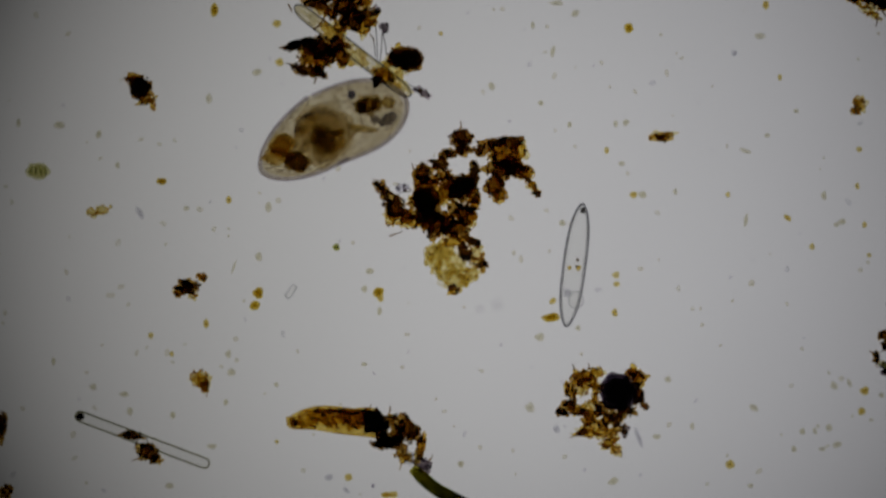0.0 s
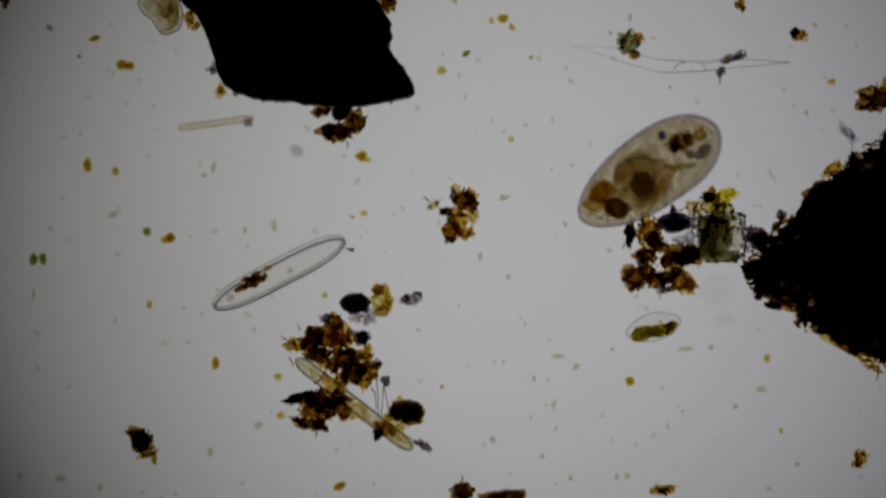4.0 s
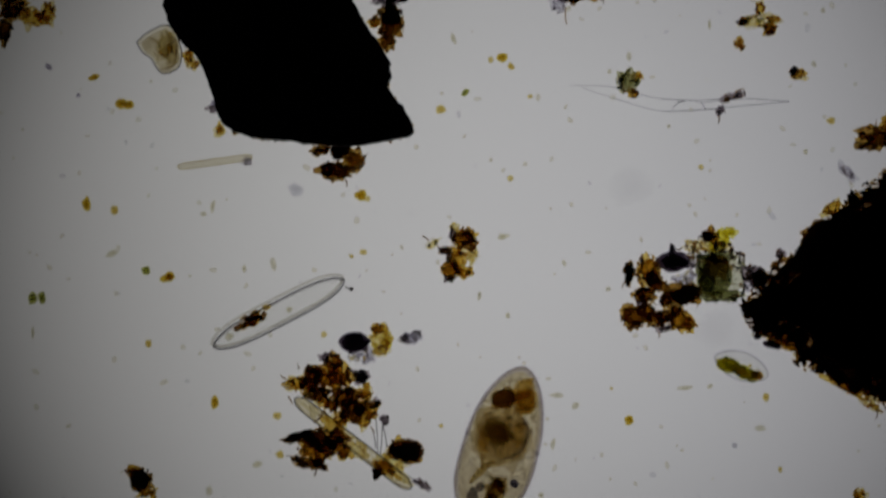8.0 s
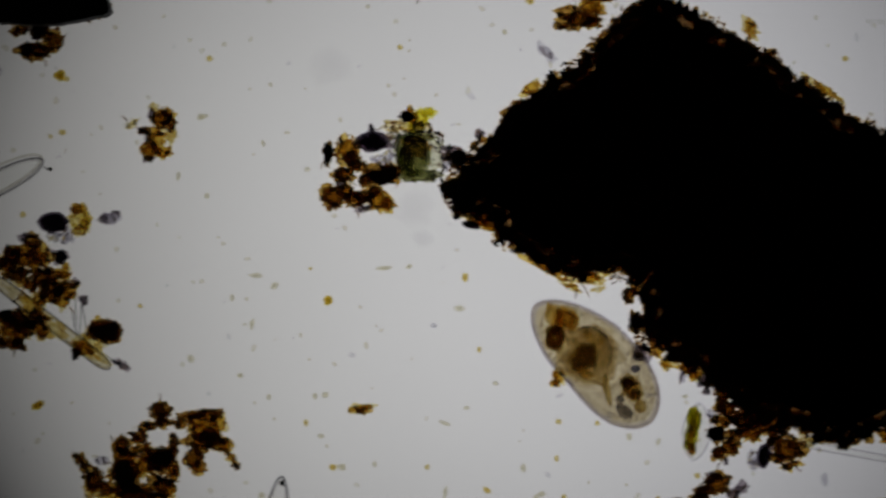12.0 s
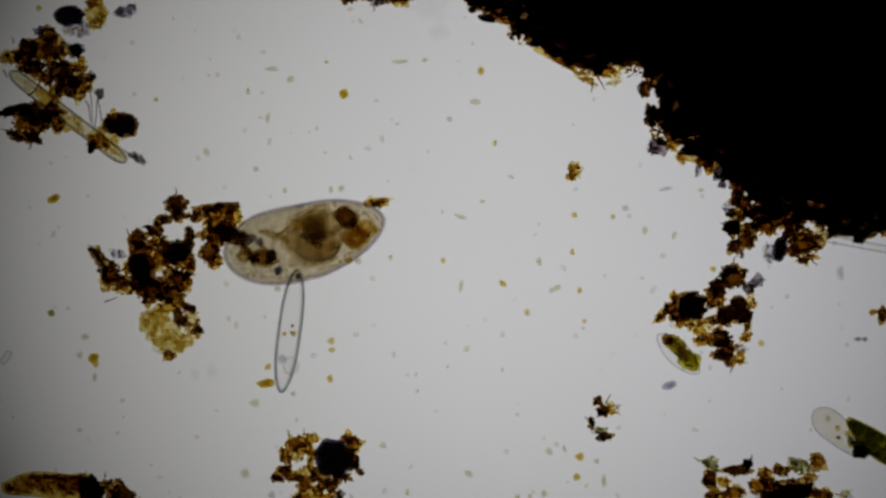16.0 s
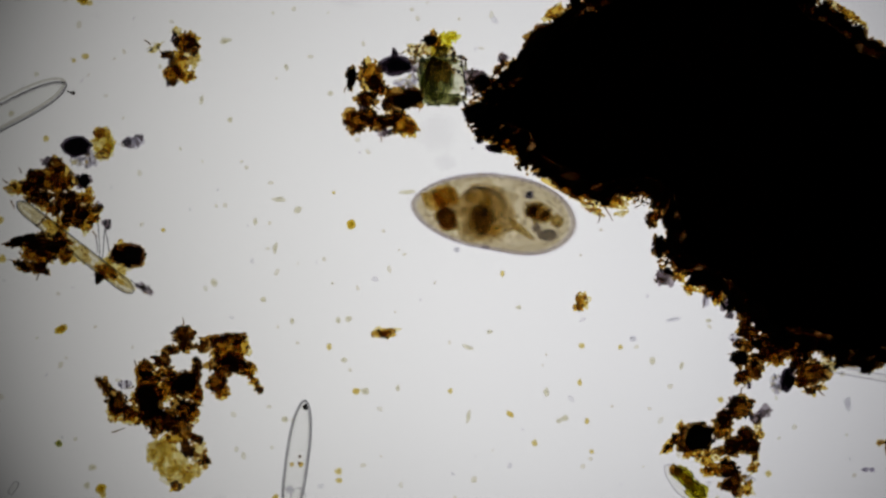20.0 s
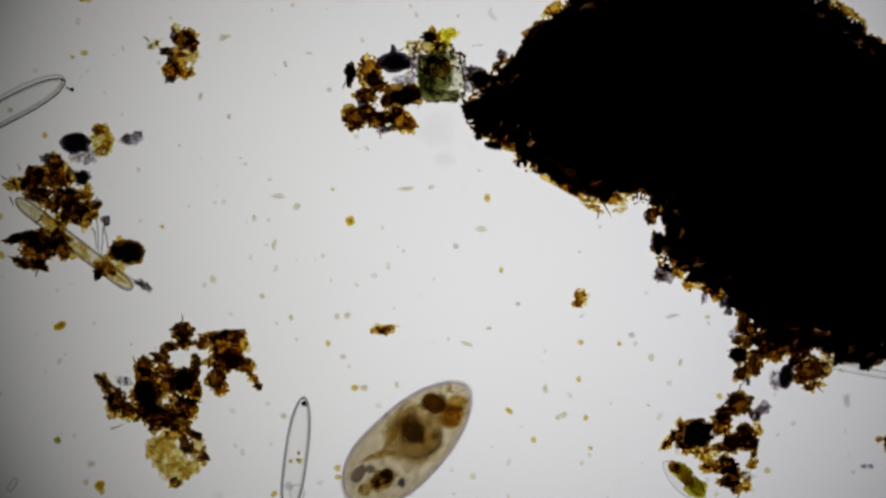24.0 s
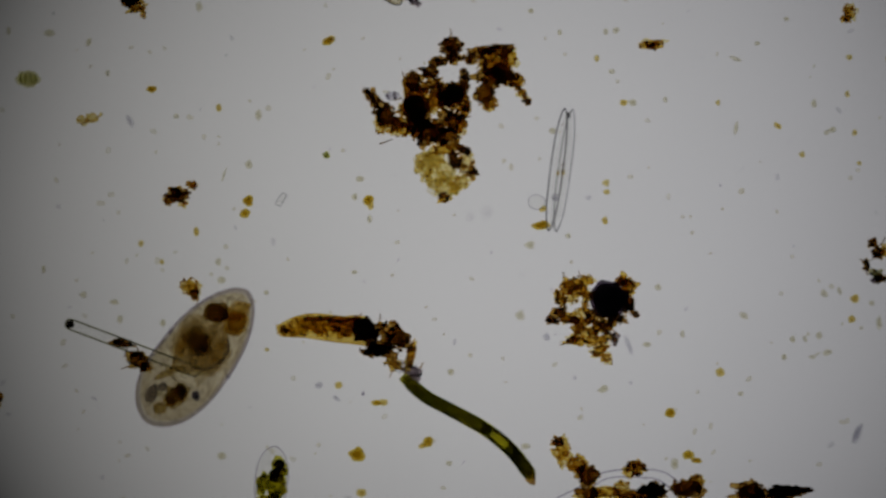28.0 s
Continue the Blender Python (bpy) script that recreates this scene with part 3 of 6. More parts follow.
def cell(label, name, length, width, power, case, content, grains, seed, wall=None, taper=0.0, deep=0.6):
    """A cell along x in its own space: a clear case with its wall, lumps of content (x, y, half length, half width, turn, kind), loose grains."""
    ob = thing(name, (0, 0, 0), label, "microbe")
    rng = random.Random(seed)
    bm = bmesh.new()
    loft(bm, length / 1000, width / 1000, width * 0.5 / 1000, power)
    for v in bm.verts:
        v.co.y *= 1 - taper * v.co.x * 2000 / length
    part("case", bm, case, ob, "clear case")
    bm = bmesh.new()
    sweep(bm, [Vector((v.x, v.y * (1 - taper * v.x * 2000 / length), 0)) for v in lens_line(length / 1000, width / 1000, power, 60)], 0.0012, 6, True)
    part("case_wall", bm, wall or PELLICLE, ob, "thin grey wall")
    for x, y, rx, ry, turn, kind in content:
        bm = bmesh.new()
        for share in (1.0, 0.8):
            lumpy(bm, (0, 0, 0), (rx * share / 1000, ry * share / 1000, ry * share * deep / 1000), 0.5, rng.random() * 40, 3)
        lump = part("content", bm, MASS[kind], ob)
        lump.location, lump.rotation_euler = (x / 1000, y / 1000, 0.0), (0, 0, radians(turn))
        for i in range(int(rx * ry / 30)):
            r, a = math.sqrt(rng.random()), rng.random() * math.tau
            s = rng.uniform(1.6, 3.4) / 1000
            piece = new("grain", crumb_mesh(kind, rng.randrange(9)))
            piece.parent = ob
            spot = Matrix.Rotation(radians(turn), 3, "Z") @ Vector((rx * r * math.cos(a), ry * r * math.sin(a), 0))
            piece.location = ((x + spot.x) / 1000, (y + spot.y) / 1000, rng.uniform(-0.5, 1.0) * deep * ry / 1000)
            piece.scale = (s * 1.2, s, s)
    for x, y, s, kind in grains:
        piece = new("grain", speck_mesh(kind, rng.randrange(9)))
        piece.parent, piece.location, piece.scale = ob, (x / 1000, y / 1000, 0.004), (s / 1000,) * 3
    return ob


def worm_cell(label, corners, radius):
    """A long dark green cell, thickest in its middle, with a paler spot."""
    ob = thing("spindle_cell", (0, 0, 0), label, "microbe")
    line = smooth_line([Vector((x / 1000, y / 1000, 0)) for x, y in corners], 8)
    full = lambda t: max(0.12, math.sin(min(1.0, 0.10 + 1.25 * min(t, 1 - t) * 1.6) * math.pi / 2))
    bm = bmesh.new()
    sweep(bm, line, radius / 1000, 16, False, 0.8, full)
    part("skin", bm, STALK, ob, "olive-green skin")
    bm = bmesh.new()
    sweep(bm, line[2:-2], radius * 0.9 / 1000, 14, False, 0.8, lambda t: full(0.04 + 0.92 * t))
    part("content", bm, MASS["h"], ob, "dark green filling")
    bm = bmesh.new()
    ragged(bm, (0.014, 0.011, 0.009), 5.0)
    spot = part("nucleus", bm, M["y"], ob, "yellow-green spot")
    spot.location = line[len(line) // 2] + Vector((0, 0, radius * 0.0004))
    return ob


# ---- the large ciliate ----
def half_width(u, side):
    """Half width at u, from -1 (blunt end) to 1 (end with the orange food); side +1 or -1."""
    w = 0.0675 * max(0.0, 1 - abs(u) ** 2.4) ** 0.55
    w *= 1.0 - 0.14 * u - 0.03 * u * u
    if side > 0:
        w *= 1 - 0.04 * math.exp(-((u + 0.2) / 0.35) ** 2)
    return w


HALF = 0.1465
HINGE, CAP = 0.010, 0.068


def body_width(x, side, front):
    """Half width of the front or the rear half; the front ends in a round cap about the hinge, so that the two can bend."""
    if (x >= HINGE) == front:
        return half_width(max(-1.0, min(1.0, x / HALF)), side)
    return half_width(HINGE / HALF, side) * math.sqrt(max(0.0, 1 - ((x - HINGE) / CAP) ** 2))


def half_body(bm, front, thick, scale=1.0, rings=40, sides=28):
    """One half of the body about its hinge; the rear half is hollowed to take the front's round cap."""
    loops = []
    for i in range(1, rings + (not front)):
        loop = []
        for k in range(sides):
            c, s = math.cos(k * math.tau / sides), math.sin(k * math.tau / sides)
            x0, x1 = (HINGE - CAP, HALF) if front else (-HALF, HINGE - 0.97 * CAP * abs(s))
            x = x0 + (x1 - x0) * (1 - math.cos(math.pi * i / rings)) / 2
            loop.append(bm.verts.new(Vector((x - HINGE, body_width(x, 1 if c > 0 else -1, front) * c, body_width(x, 1, front) * s * thick)) * scale))
        loops.append(loop)
    for a, b in zip(loops, loops[1:]):
        for k in range(sides):
            bm.faces.new((a[k], a[(k + 1) % sides], b[(k + 1) % sides], b[k]))
    tail = bm.verts.new(Vector(((HINGE - CAP if front else -HALF) - HINGE, 0, 0)) * scale)
    for k in range(sides):
        bm.faces.new((tail, loops[0][(k + 1) % sides], loops[0][k]))
    if front:
        tip = bm.verts.new(Vector((HALF - HINGE, 0, 0)) * scale)
        for k in range(sides):
            bm.faces.new((tip, loops[-1][k], loops[-1][(k + 1) % sides]))
    else:
        end = loops[-1]
        for k in range(1, sides // 2 - 1):
            bm.faces.new((end[k], end[k + 1], end[sides - k - 1], end[sides - k]))


def half_rim(front, count, scale=1.0):
    """Points along the outer rim of one half, from one side of the hinge round the end to the other side."""
    near, tip = (HINGE - 0.12 * CAP, HALF) if front else (HINGE, -HALF)
    xs = [near + (tip - near) * math.sin(k / count * math.pi / 2) for k in range(count + 1)]
    right = [Vector(((x - HINGE) * scale, -body_width(x, -1, front) * scale, 0)) for x in xs]
    left = [Vector(((x - HINGE) * scale, body_width(x, 1, front) * scale, 0)) for x in xs]
    return right + left[-2::-1]


def build_ciliate():
    ob = thing("ciliate", (0, 0, 0), "large translucent grey-tan oval ciliate with brown food vacuoles, swimming", "microbe")
    rng = random.Random(5)
    halves = []
    for front in (True, False):
        bm = bmesh.new()
        half_body(bm, front, 0.55)
        half = part("front_half" if front else "rear_half", bm, PLASMA, ob, "clear grey-tan half of the body")
        half.location = (HINGE, 0, 0)
        halves.append(half)
        for scale, radii, name in ((0.966, (0.0046, 0.0036, 0.0026), "pellicle"), (0.993, (0.0024, 0.0013), "outer_skin")):
            bm = bmesh.new()
            for radius in radii:
                sweep(bm, half_rim(front, 56, scale), radius, 8, False, 1.6)
            part(name, bm, SKIN, half, "soft violet-grey skin")
        bm = bmesh.new()
        half_body(bm, front, 0.5, 0.925)
        part("endoplasm", bm, INNER, half, "grainy tan filling")
        bm = bmesh.new()
        for v in half_rim(front, 90):
            out = Vector((v.x * 0.4, v.y, 0)).normalized()
            lean = Vector((-out.y, out.x, 0)) * rng.uniform(-0.5, 0.5)
            sweep(bm, [v, v + (out + lean) * rng.uniform(0.002, 0.0045)], 0.0004, 4, taper=lambda t: 1 - 0.6 * t)
        tagged(part("cilia", bm, SKIN, half, "short fine fringe of cilia"), kind="stuff")
        bm = bmesh.new()
        for v in half_rim(front, 60, 0.93):
            s = rng.uniform(0.0011, 0.0024)
            lumpy(bm, v * rng.uniform(0.86, 1.0) + Vector((0, 0, rng.uniform(-0.008, 0.008))), (s * 1.2, s, s), 0.3, rng.random() * 9, 1)
        for i in range(190):
            x, w = (rng.uniform(HINGE, 0.125) if front else rng.uniform(-0.125, HINGE)), rng.uniform(-0.88, 0.88)
            s = rng.choice((0.0012, 0.0016, 0.002, 0.0028))
            lumpy(bm, (x - HINGE, w * body_width(x, w, front), rng.uniform(-0.012, 0.018)), (s * 1.3, s, s), 0.5, i, 1)
        tagged(part("granule_dust", bm, GRANULE, half, "tiny tan granules"), kind="stuff")

    def organ(name, x, y, rx, ry, turn, mat, label, rough=0.3, shells=(1.0, 0.75, 0.45), seed=1.0, z=0.004):
        bm = bmesh.new()
        for s in shells:
            lumpy(bm, (0, 0, 0), (rx * s / 1000, ry * s / 1000, min(rx, ry) * 0.55 * s / 1000), rough, seed + s * 1.3, 3)
        piece = part(name, bm, mat, halves[0] if x > 0 else halves[1], label)
        piece.location = (x / 1000 - HINGE, y / 1000, z)
        piece.rotation_euler = (0, 0, radians(turn))
        return piece

    def canal(name, corners, radius, mat, label, front=False, shares=(1.0, 0.6)):
        bm = bmesh.new()
        for share in shares:
            sweep(bm, smooth_line([Vector(c) / 1000 + Vector((-HINGE, 0, 0.006)) for c in corners], 8), radius * share, 8, taper=lambda u: 0.5 + 0.9 * math.sin(u * math.pi))
        part(name, bm, mat, halves[0 if front else 1], label)
    soft = (1.06, 0.94, 0.8, 0.64)
    # the great vacuole with its folded wall, and the dark ball inside it
    organ("great_vacuole", 20, 2, 56, 46, 8, VACUOLE, "large round olive-tan vacuole", 0.4, (1.04, 0.95, 0.82), 2)
    bm = bmesh.new()
    for k in range(20):
        a, r, s = rng.uniform(0, math.tau), rng.random() ** 0.5, rng.uniform(0.005, 0.014)
        lumpy(bm, (0.044 * r * math.cos(a), 0.036 * r * math.sin(a), rng.uniform(0.0, 0.014)), (s * rng.uniform(0.9, 1.6), s, s * 0.5), 0.6, k * 3.1, 2, rng.random() * 6)
    lump = part("vacuole_lump", bm, VACUOLE, halves[0], "mottled brown and tan contents")
    lump.location = (0.020 - HINGE, 0.002, 0.004)
    canal("vacuole_wall", ((58, -26, 0), (40, -38, 0), (14, -38, 0), (-8, -26, 0), (-22, -6, 0)), 0.0026, GREY_FOOD, "grey-brown wall of the vacuole", True)
    canal("vacuole_wall", ((48, 42, 0), (28, 47, 0), (4, 44, 0), (-16, 34, 0), (-30, 16, 0)), 0.0022, VACUOLE, "folded grey-brown wall of the vacuole", True)
    organ("food_vacuole", 21, 13, 20, 24, -6, BROWN_FOOD, "dark brown squarish food ball", 0.6, (1.08, 0.96, 0.80, 0.6), 4)
    organ("food_vacuole", -2, 32, 17, 9, 20, ORANGE_FOOD, "amber patch beside the dark ball", 0.6, (1.0, 0.6), 24)
    organ("food_vacuole", 28, -22, 20, 9, 15, ORANGE_FOOD, "faint amber patch above the dark ball", 0.6, (1.0,), 25)
    # the dark ringed ball and the orange mass at the front
    ball = organ("food_vacuole", 82, 19, 21, 17, -55, RED_FOOD, "dark red-brown oval food ball with a paler middle", 0.35, (1.08, 0.98, 0.84), 5)
    bm = bmesh.new()
    for share in (1.0, 0.66):
        sweep(bm, [Vector((0.0122 * math.cos(k * math.tau / 32), 0.0098 * math.sin(k * math.tau / 32), 0.002)) for k in range(32)], 0.0078 * share, 10, True)
    part("dark_ring", bm, RED_FOOD, ball, "dark red-brown ring")
    organ("food_vacuole", 89, -18, 21, 18, 10, ORANGE_FOOD, "orange-brown food mass", 0.55, soft, 6)
    organ("food_vacuole", 108, -7, 24, 14, -25, ORANGE_FOOD, "orange food mass", 0.5, (1.0, 0.8), 7)
    organ("food_vacuole", 98, -12, 16, 9, -40, ORANGE_FOOD, "orange-brown food mass", 0.6, (1.0, 0.7), 17)
    # the small bodies at the rear
    organ("food_vacuole", -66, -15, 11, 10, 20, BROWN_FOOD, "dark amber food ball", 0.7, (1.1, 0.94, 0.76), 8)
    organ("food_vacuole", -78, -14, 24, 14, -14, AMBER_FOOD, "amber food mass", 0.85, (1.05, 0.92, 0.74), 9)
    organ("food_vacuole", -92, -12, 10, 8, 10, BROWN_FOOD, "dark amber food ball", 0.6, (1.0, 0.7), 18)
    organ("food_vacuole", -113, -5, 11, 11, 0, AMBER_FOOD, "amber food ball", 0.5, (1.0, 0.85), 10)
    organ("vacuole", -100, 22, 18, 11, 14, GREY_FOOD, "grey oval vacuole", 0.25, (1.0, 0.93, 0.8), 11)
    organ("vacuole", -79, 14, 8, 8, 0, GREY_FOOD, "dark ringed vacuole", 0.2, (1.05, 0.95, 0.6), 12)
    organ("vacuole", -56, -42, 9, 7, 60, DOT_FOOD, "small violet-black vacuole", 0.3, (1.0, 0.92, 0.82, 0.68), 13)
    organ("contractile_vacuole", -20, -34, 17, 14, 0, M["c"], "clear bubble", 0.12, (1.0,), 14)
    canal("canal", ((-28, 4, 0), (-42, 16, 0), (-58, 24, 0), (-76, 34, 0)), 0.0052, AMBER_FOOD, "amber curved food canal")
    canal("canal", ((-22, 30, 0), (-40, 22, 0), (-52, 20, 0)), 0.003, VACUOLE, "thin tan curved canal")
    return ob, halves


# ---- the clumps ----
def shell_fragment():
    """A thin cup-like scrap of shell, folded on itself, with a dark edge."""
    base = at(284, -607)
    ob = thing("shell_fragment", base, "grey-tan translucent folded shell fragment beside the black grain", "shell")
    edge = [Vector((x / 1000, y / 1000, 0.02)) for x, y in ((-42, 12), (-24, 28), (6, 42), (24, 34), (33, 12), (38, -8), (34, -30), (22, -40), (4, -44), (-8, -32), (-16, -18), (-32, -6))]
    line = smooth_line(edge + edge[:1], 5)[:-1]
    film = mottle("shell_film", [(0.36, (0.90, 0.87, 0.77)), (0.50, (0.79, 0.745, 0.61)), (0.64, (0.60, 0.54, 0.40))], 45.0, 0.01)
    for share, lift, label in ((1.0, 0.0, "grey-tan film"), (0.82, 0.006, "grey-tan fold")):
        bm = bmesh.new()
        rings = [[bm.verts.new(Vector((v.x * share * k, v.y * share * k, lift + 0.012 + 0.012 * (1 - k * k) + 0.003 * noise.noise(v * 60)))) for v in line] for k in (1.0, 0.8, 0.5, 0.2)]
        for a, b in zip(rings, rings[1:]):
            for k in range(len(line)):
                bm.faces.new((a[k], a[(k + 1) % len(line)], b[(k + 1) % len(line)], b[k]))
        bm.faces.new(rings[-1])
        part("film", bm, film, ob, label)
    bm = bmesh.new()
    sweep(bm, line, 0.0014, 6, True)
    part("edge", bm, GLASS_RIM, ob, "dark edge")
    for corners in (((10, 30), (18, 12), (12, -6), (2, -22)), ((-20, 20), (-4, 10), (6, -8), (20, -26)), ((26, 20), (30, 0), (24, -24)), ((0, -38), (16, -34), (30, -22), (34, -8))):
        bm = bmesh.new()
        sweep(bm, smooth_line([Vector((x / 1000, y / 1000, 0.03)) for x, y in corners], 6), 0.0022, 6, taper=lambda t: 0.4 + 0.8 * math.sin(t * math.pi))
        part("crease", bm, film, ob, "brown crease")
    rng = random.Random(30)
    scatter(ob, base, [(294, -616, 14, 22, -20, "fab", 7), (302, -600, 10, 14, 0, "fyb", 6)], rng, most=14)


def build_clumps():
    clump("ragged brown and black detritus clump with a pale yellow flake below", [
        (756, 362, 23, 29, 10, "ddb", 10), (816, 332, 27, 20, 30, "ddb", 10), (755, 360, 14, 19, 10, "kkd", 7), (818, 330, 17, 12, 30, "kkd", 7), (761, 332, 18, 15, 0, "bda", 8), (786, 312, 14, 9, 0, "bda", 8), (771, 398, 25, 20, 0, "ddb", 10),
        (816, 377, 21, 15, 0, "ddk", 10), (806, 404, 22, 14, 0, "ddb", 9), (832, 390, 8, 15, 0, "aby", 7), (750, 308, 12, 13, 0, "dba", 7), (740, 325, 7, 14, 0, "bda", 6), (779, 292, 13, 11, 0, "dba", 7),
        (790, 273, 12, 8, 20, "db", 6), (816, 246, 18, 16, 10, "dbv", 8), (818, 266, 12, 8, 0, "db", 6), (839, 300, 7, 15, 0, "dvk", 6), (840, 345, 8, 14, 0, "ba", 6),
        (676, 335, 17, 8, -45, "dbd", 7), (697, 364, 17, 16, 0, "ddk", 9), (716, 380, 16, 12, 0, "bda", 8), (728, 393, 19, 11, 0, "aby", 8), (732, 358, 10, 9, 0, "ayb", 7), (691, 388, 8, 13, 0, "aby", 7), (711, 333, 9, 7, 0, "wv", 6), (744, 385, 8, 12, 0, "bdy", 7),
        (852, 266, 15, 7, 0, "dbd", 6), (872, 255, 16, 6, 0, "db", 6), (901, 252, 17, 10, 0, "dkv", 8), (891, 273, 23, 20, 0, "bab", 9), (921, 265, 10, 14, 0, "aby", 7),
        (916, 300, 19, 12, 0, "dkd", 9), (886, 302, 21, 16, 0, "ddb", 9), (876, 332, 15, 16, 0, "dbv", 8), (887, 347, 9, 7, 0, "ba", 6), (931, 307, 14, 10, 0, "ab", 7), (942, 331, 6, 17, 30, "abd", 6), (951, 343, 5, 5, 0, "db", 4),
        (788, 336, 11, 12, 0, "bay", 7), (788, 386, 13, 10, 0, "bda", 7), (742, 345, 9, 10, 0, "bad", 6), (782, 352, 8, 8, 0, "ay", 6), (905, 286, 16, 10, 0, "bab", 7), (838, 360, 10, 9, 0, "bda", 6), (800, 350, 8, 7, 0, "ab", 5), (764, 318, 14, 8, 0, "bda", 7)], 11,
        [(690, 418, 24, 20), (668, 325, 12, 130), (838, 372, 14, 10), (816, 226, 12, 100), (733, 300, 12, 110), (742, 296, 12, 70), (728, 336, 14, 200), (862, 284, 18, 40)])
    clump("pale yellow translucent flake with a dark amber corner", [
        (790, 462, 34, 28, -20, "yyyf", 15), (806, 492, 24, 22, 30, "yyf", 12), (822, 448, 9, 14, 10, "dvb", 7), (843, 452, 13, 18, 0, "yab", 7), (836, 427, 13, 5, -20, "ddb", 6), (803, 513, 9, 7, 0, "bdv", 6),
        (833, 487, 18, 11, 30, "yya", 8), (770, 448, 16, 14, 0, "yf", 10), (800, 428, 18, 9, 0, "aby", 7), (852, 468, 8, 6, 0, "dv", 5)], 12, name="yellow_flake")
    clump("brown detritus clump hung on a yellow tube", [
        (553, -30, 15, 16, 0, "dbd", 8), (576, -27, 26, 18, 0, "bbda", 9), (602, -29, 21, 19, 0, "bdb", 9), (592, -56, 12, 12, 0, "ddb", 8), (574, -60, 7, 8, 0, "vw", 6), (524, -16, 21, 10, 10, "abd", 7), (562, 4, 20, 12, 0, "kdd", 8),
        (545, -10, 14, 8, 0, "bda", 7), (637, -27, 12, 12, 0, "vd", 8), (611, 8, 24, 17, 0, "ddb", 9), (622, 33, 24, 18, 0, "kdd", 9), (646, 0, 11, 14, 0, "aby", 8), (652, 32, 14, 15, 0, "bda", 8), (644, 54, 10, 9, 0, "aby", 7),
        (603, 50, 13, 8, 0, "aby", 7), (575, 18, 10, 8, 0, "ay", 7), (588, 24, 9, 10, 0, "bd", 7), (664, 22, 8, 7, 0, "vd", 5),
        (526, 80, 22, 7, 18, "kvd", 7), (565, 82, 24, 17, 0, "dbd", 9), (551, 100, 21, 17, 0, "bda", 9), (577, 98, 16, 14, 0, "kdd", 8), (571, 111, 14, 7, 0, "aby", 7), (546, 127, 18, 7, 0, "dbd", 6), (567, 128, 8, 11, 40, "ddb", 6), (528, 118, 11, 4, 0, "db", 5),
        (596, 78, 11, 14, 0, "db", 8), (608, 104, 13, 13, 0, "bad", 8), (606, 84, 14, 6, 0, "ab", 6)], 13,
        [(510, 8, 16, 290), (505, 85, 10, 190), (516, 118, 12, 150), (560, 138, 12, 250), (505, -24, 12, 140), (655, 62, 14, 300), (528, -42, 10, 110)])
    dark_oval("smooth violet-black oval lump above the brown clump", 627, -88, 28, 18, 5, 3.0)
    clump("grey film ring beside the dark oval", [(651, -65, 11, 13, -20, "wwva", 7), (628, -64, 11, 8, 0, "wwf", 7)], 14)
    clump("round amber grainy ball of detritus", [(673, -91, 16, 22, 10, "yyyl", 8), (668, -112, 11, 8, 0, "bya", 6), (684, -92, 8, 18, 0, "yal", 6), (675, -74, 11, 8, 0, "yab", 6)], 15, name="amber_ball")
    clump("small violet-grey ragged crumb of detritus", [(722, -95, 13, 8, 0, "wwv", 6), (736, -100, 9, 8, 20, "wwv", 6), (716, -95, 6, 4, 0, "v", 4)], 59)
    dark_oval("small violet-black lump on the brown clump", 640, -27, 13, 11, 0, 6.0, rough=0.5)
    clump("dark brown fuzzy lump beside the tube's end", [(712, 104, 24, 17, 0, "ddb", 9), (726, 106, 20, 17, 0, "ddv", 8), (704, 100, 14, 12, 0, "bbd", 7), (696, 120, 22, 16, -30, "yyf", 9), (681, 134, 17, 9, -35, "ab", 7), (667, 144, 5, 5, 0, "kd", 4)], 16, name="dark_lump")
    dark_oval("dark brown fuzzy kernel beside the tube's end", 730, 104, 14, 18, 12, 13.0, "dark_kernel", 0.55, tint("brown_kernel", (0.76, 0.65, 0.54), (0.60, 0.49, 0.39), 60), (1.15, 1.0, 0.82, 0.6))
    clump("small violet-grey crumb of detritus", [(750, 165, 9, 6, -25, "vvd", 6), (738, 160, 6, 3, -30, "vw", 4)], 17)
    clump("small violet-grey crumb of detritus", [(681, 50, 5, 9, 0, "v", 6)], 18)
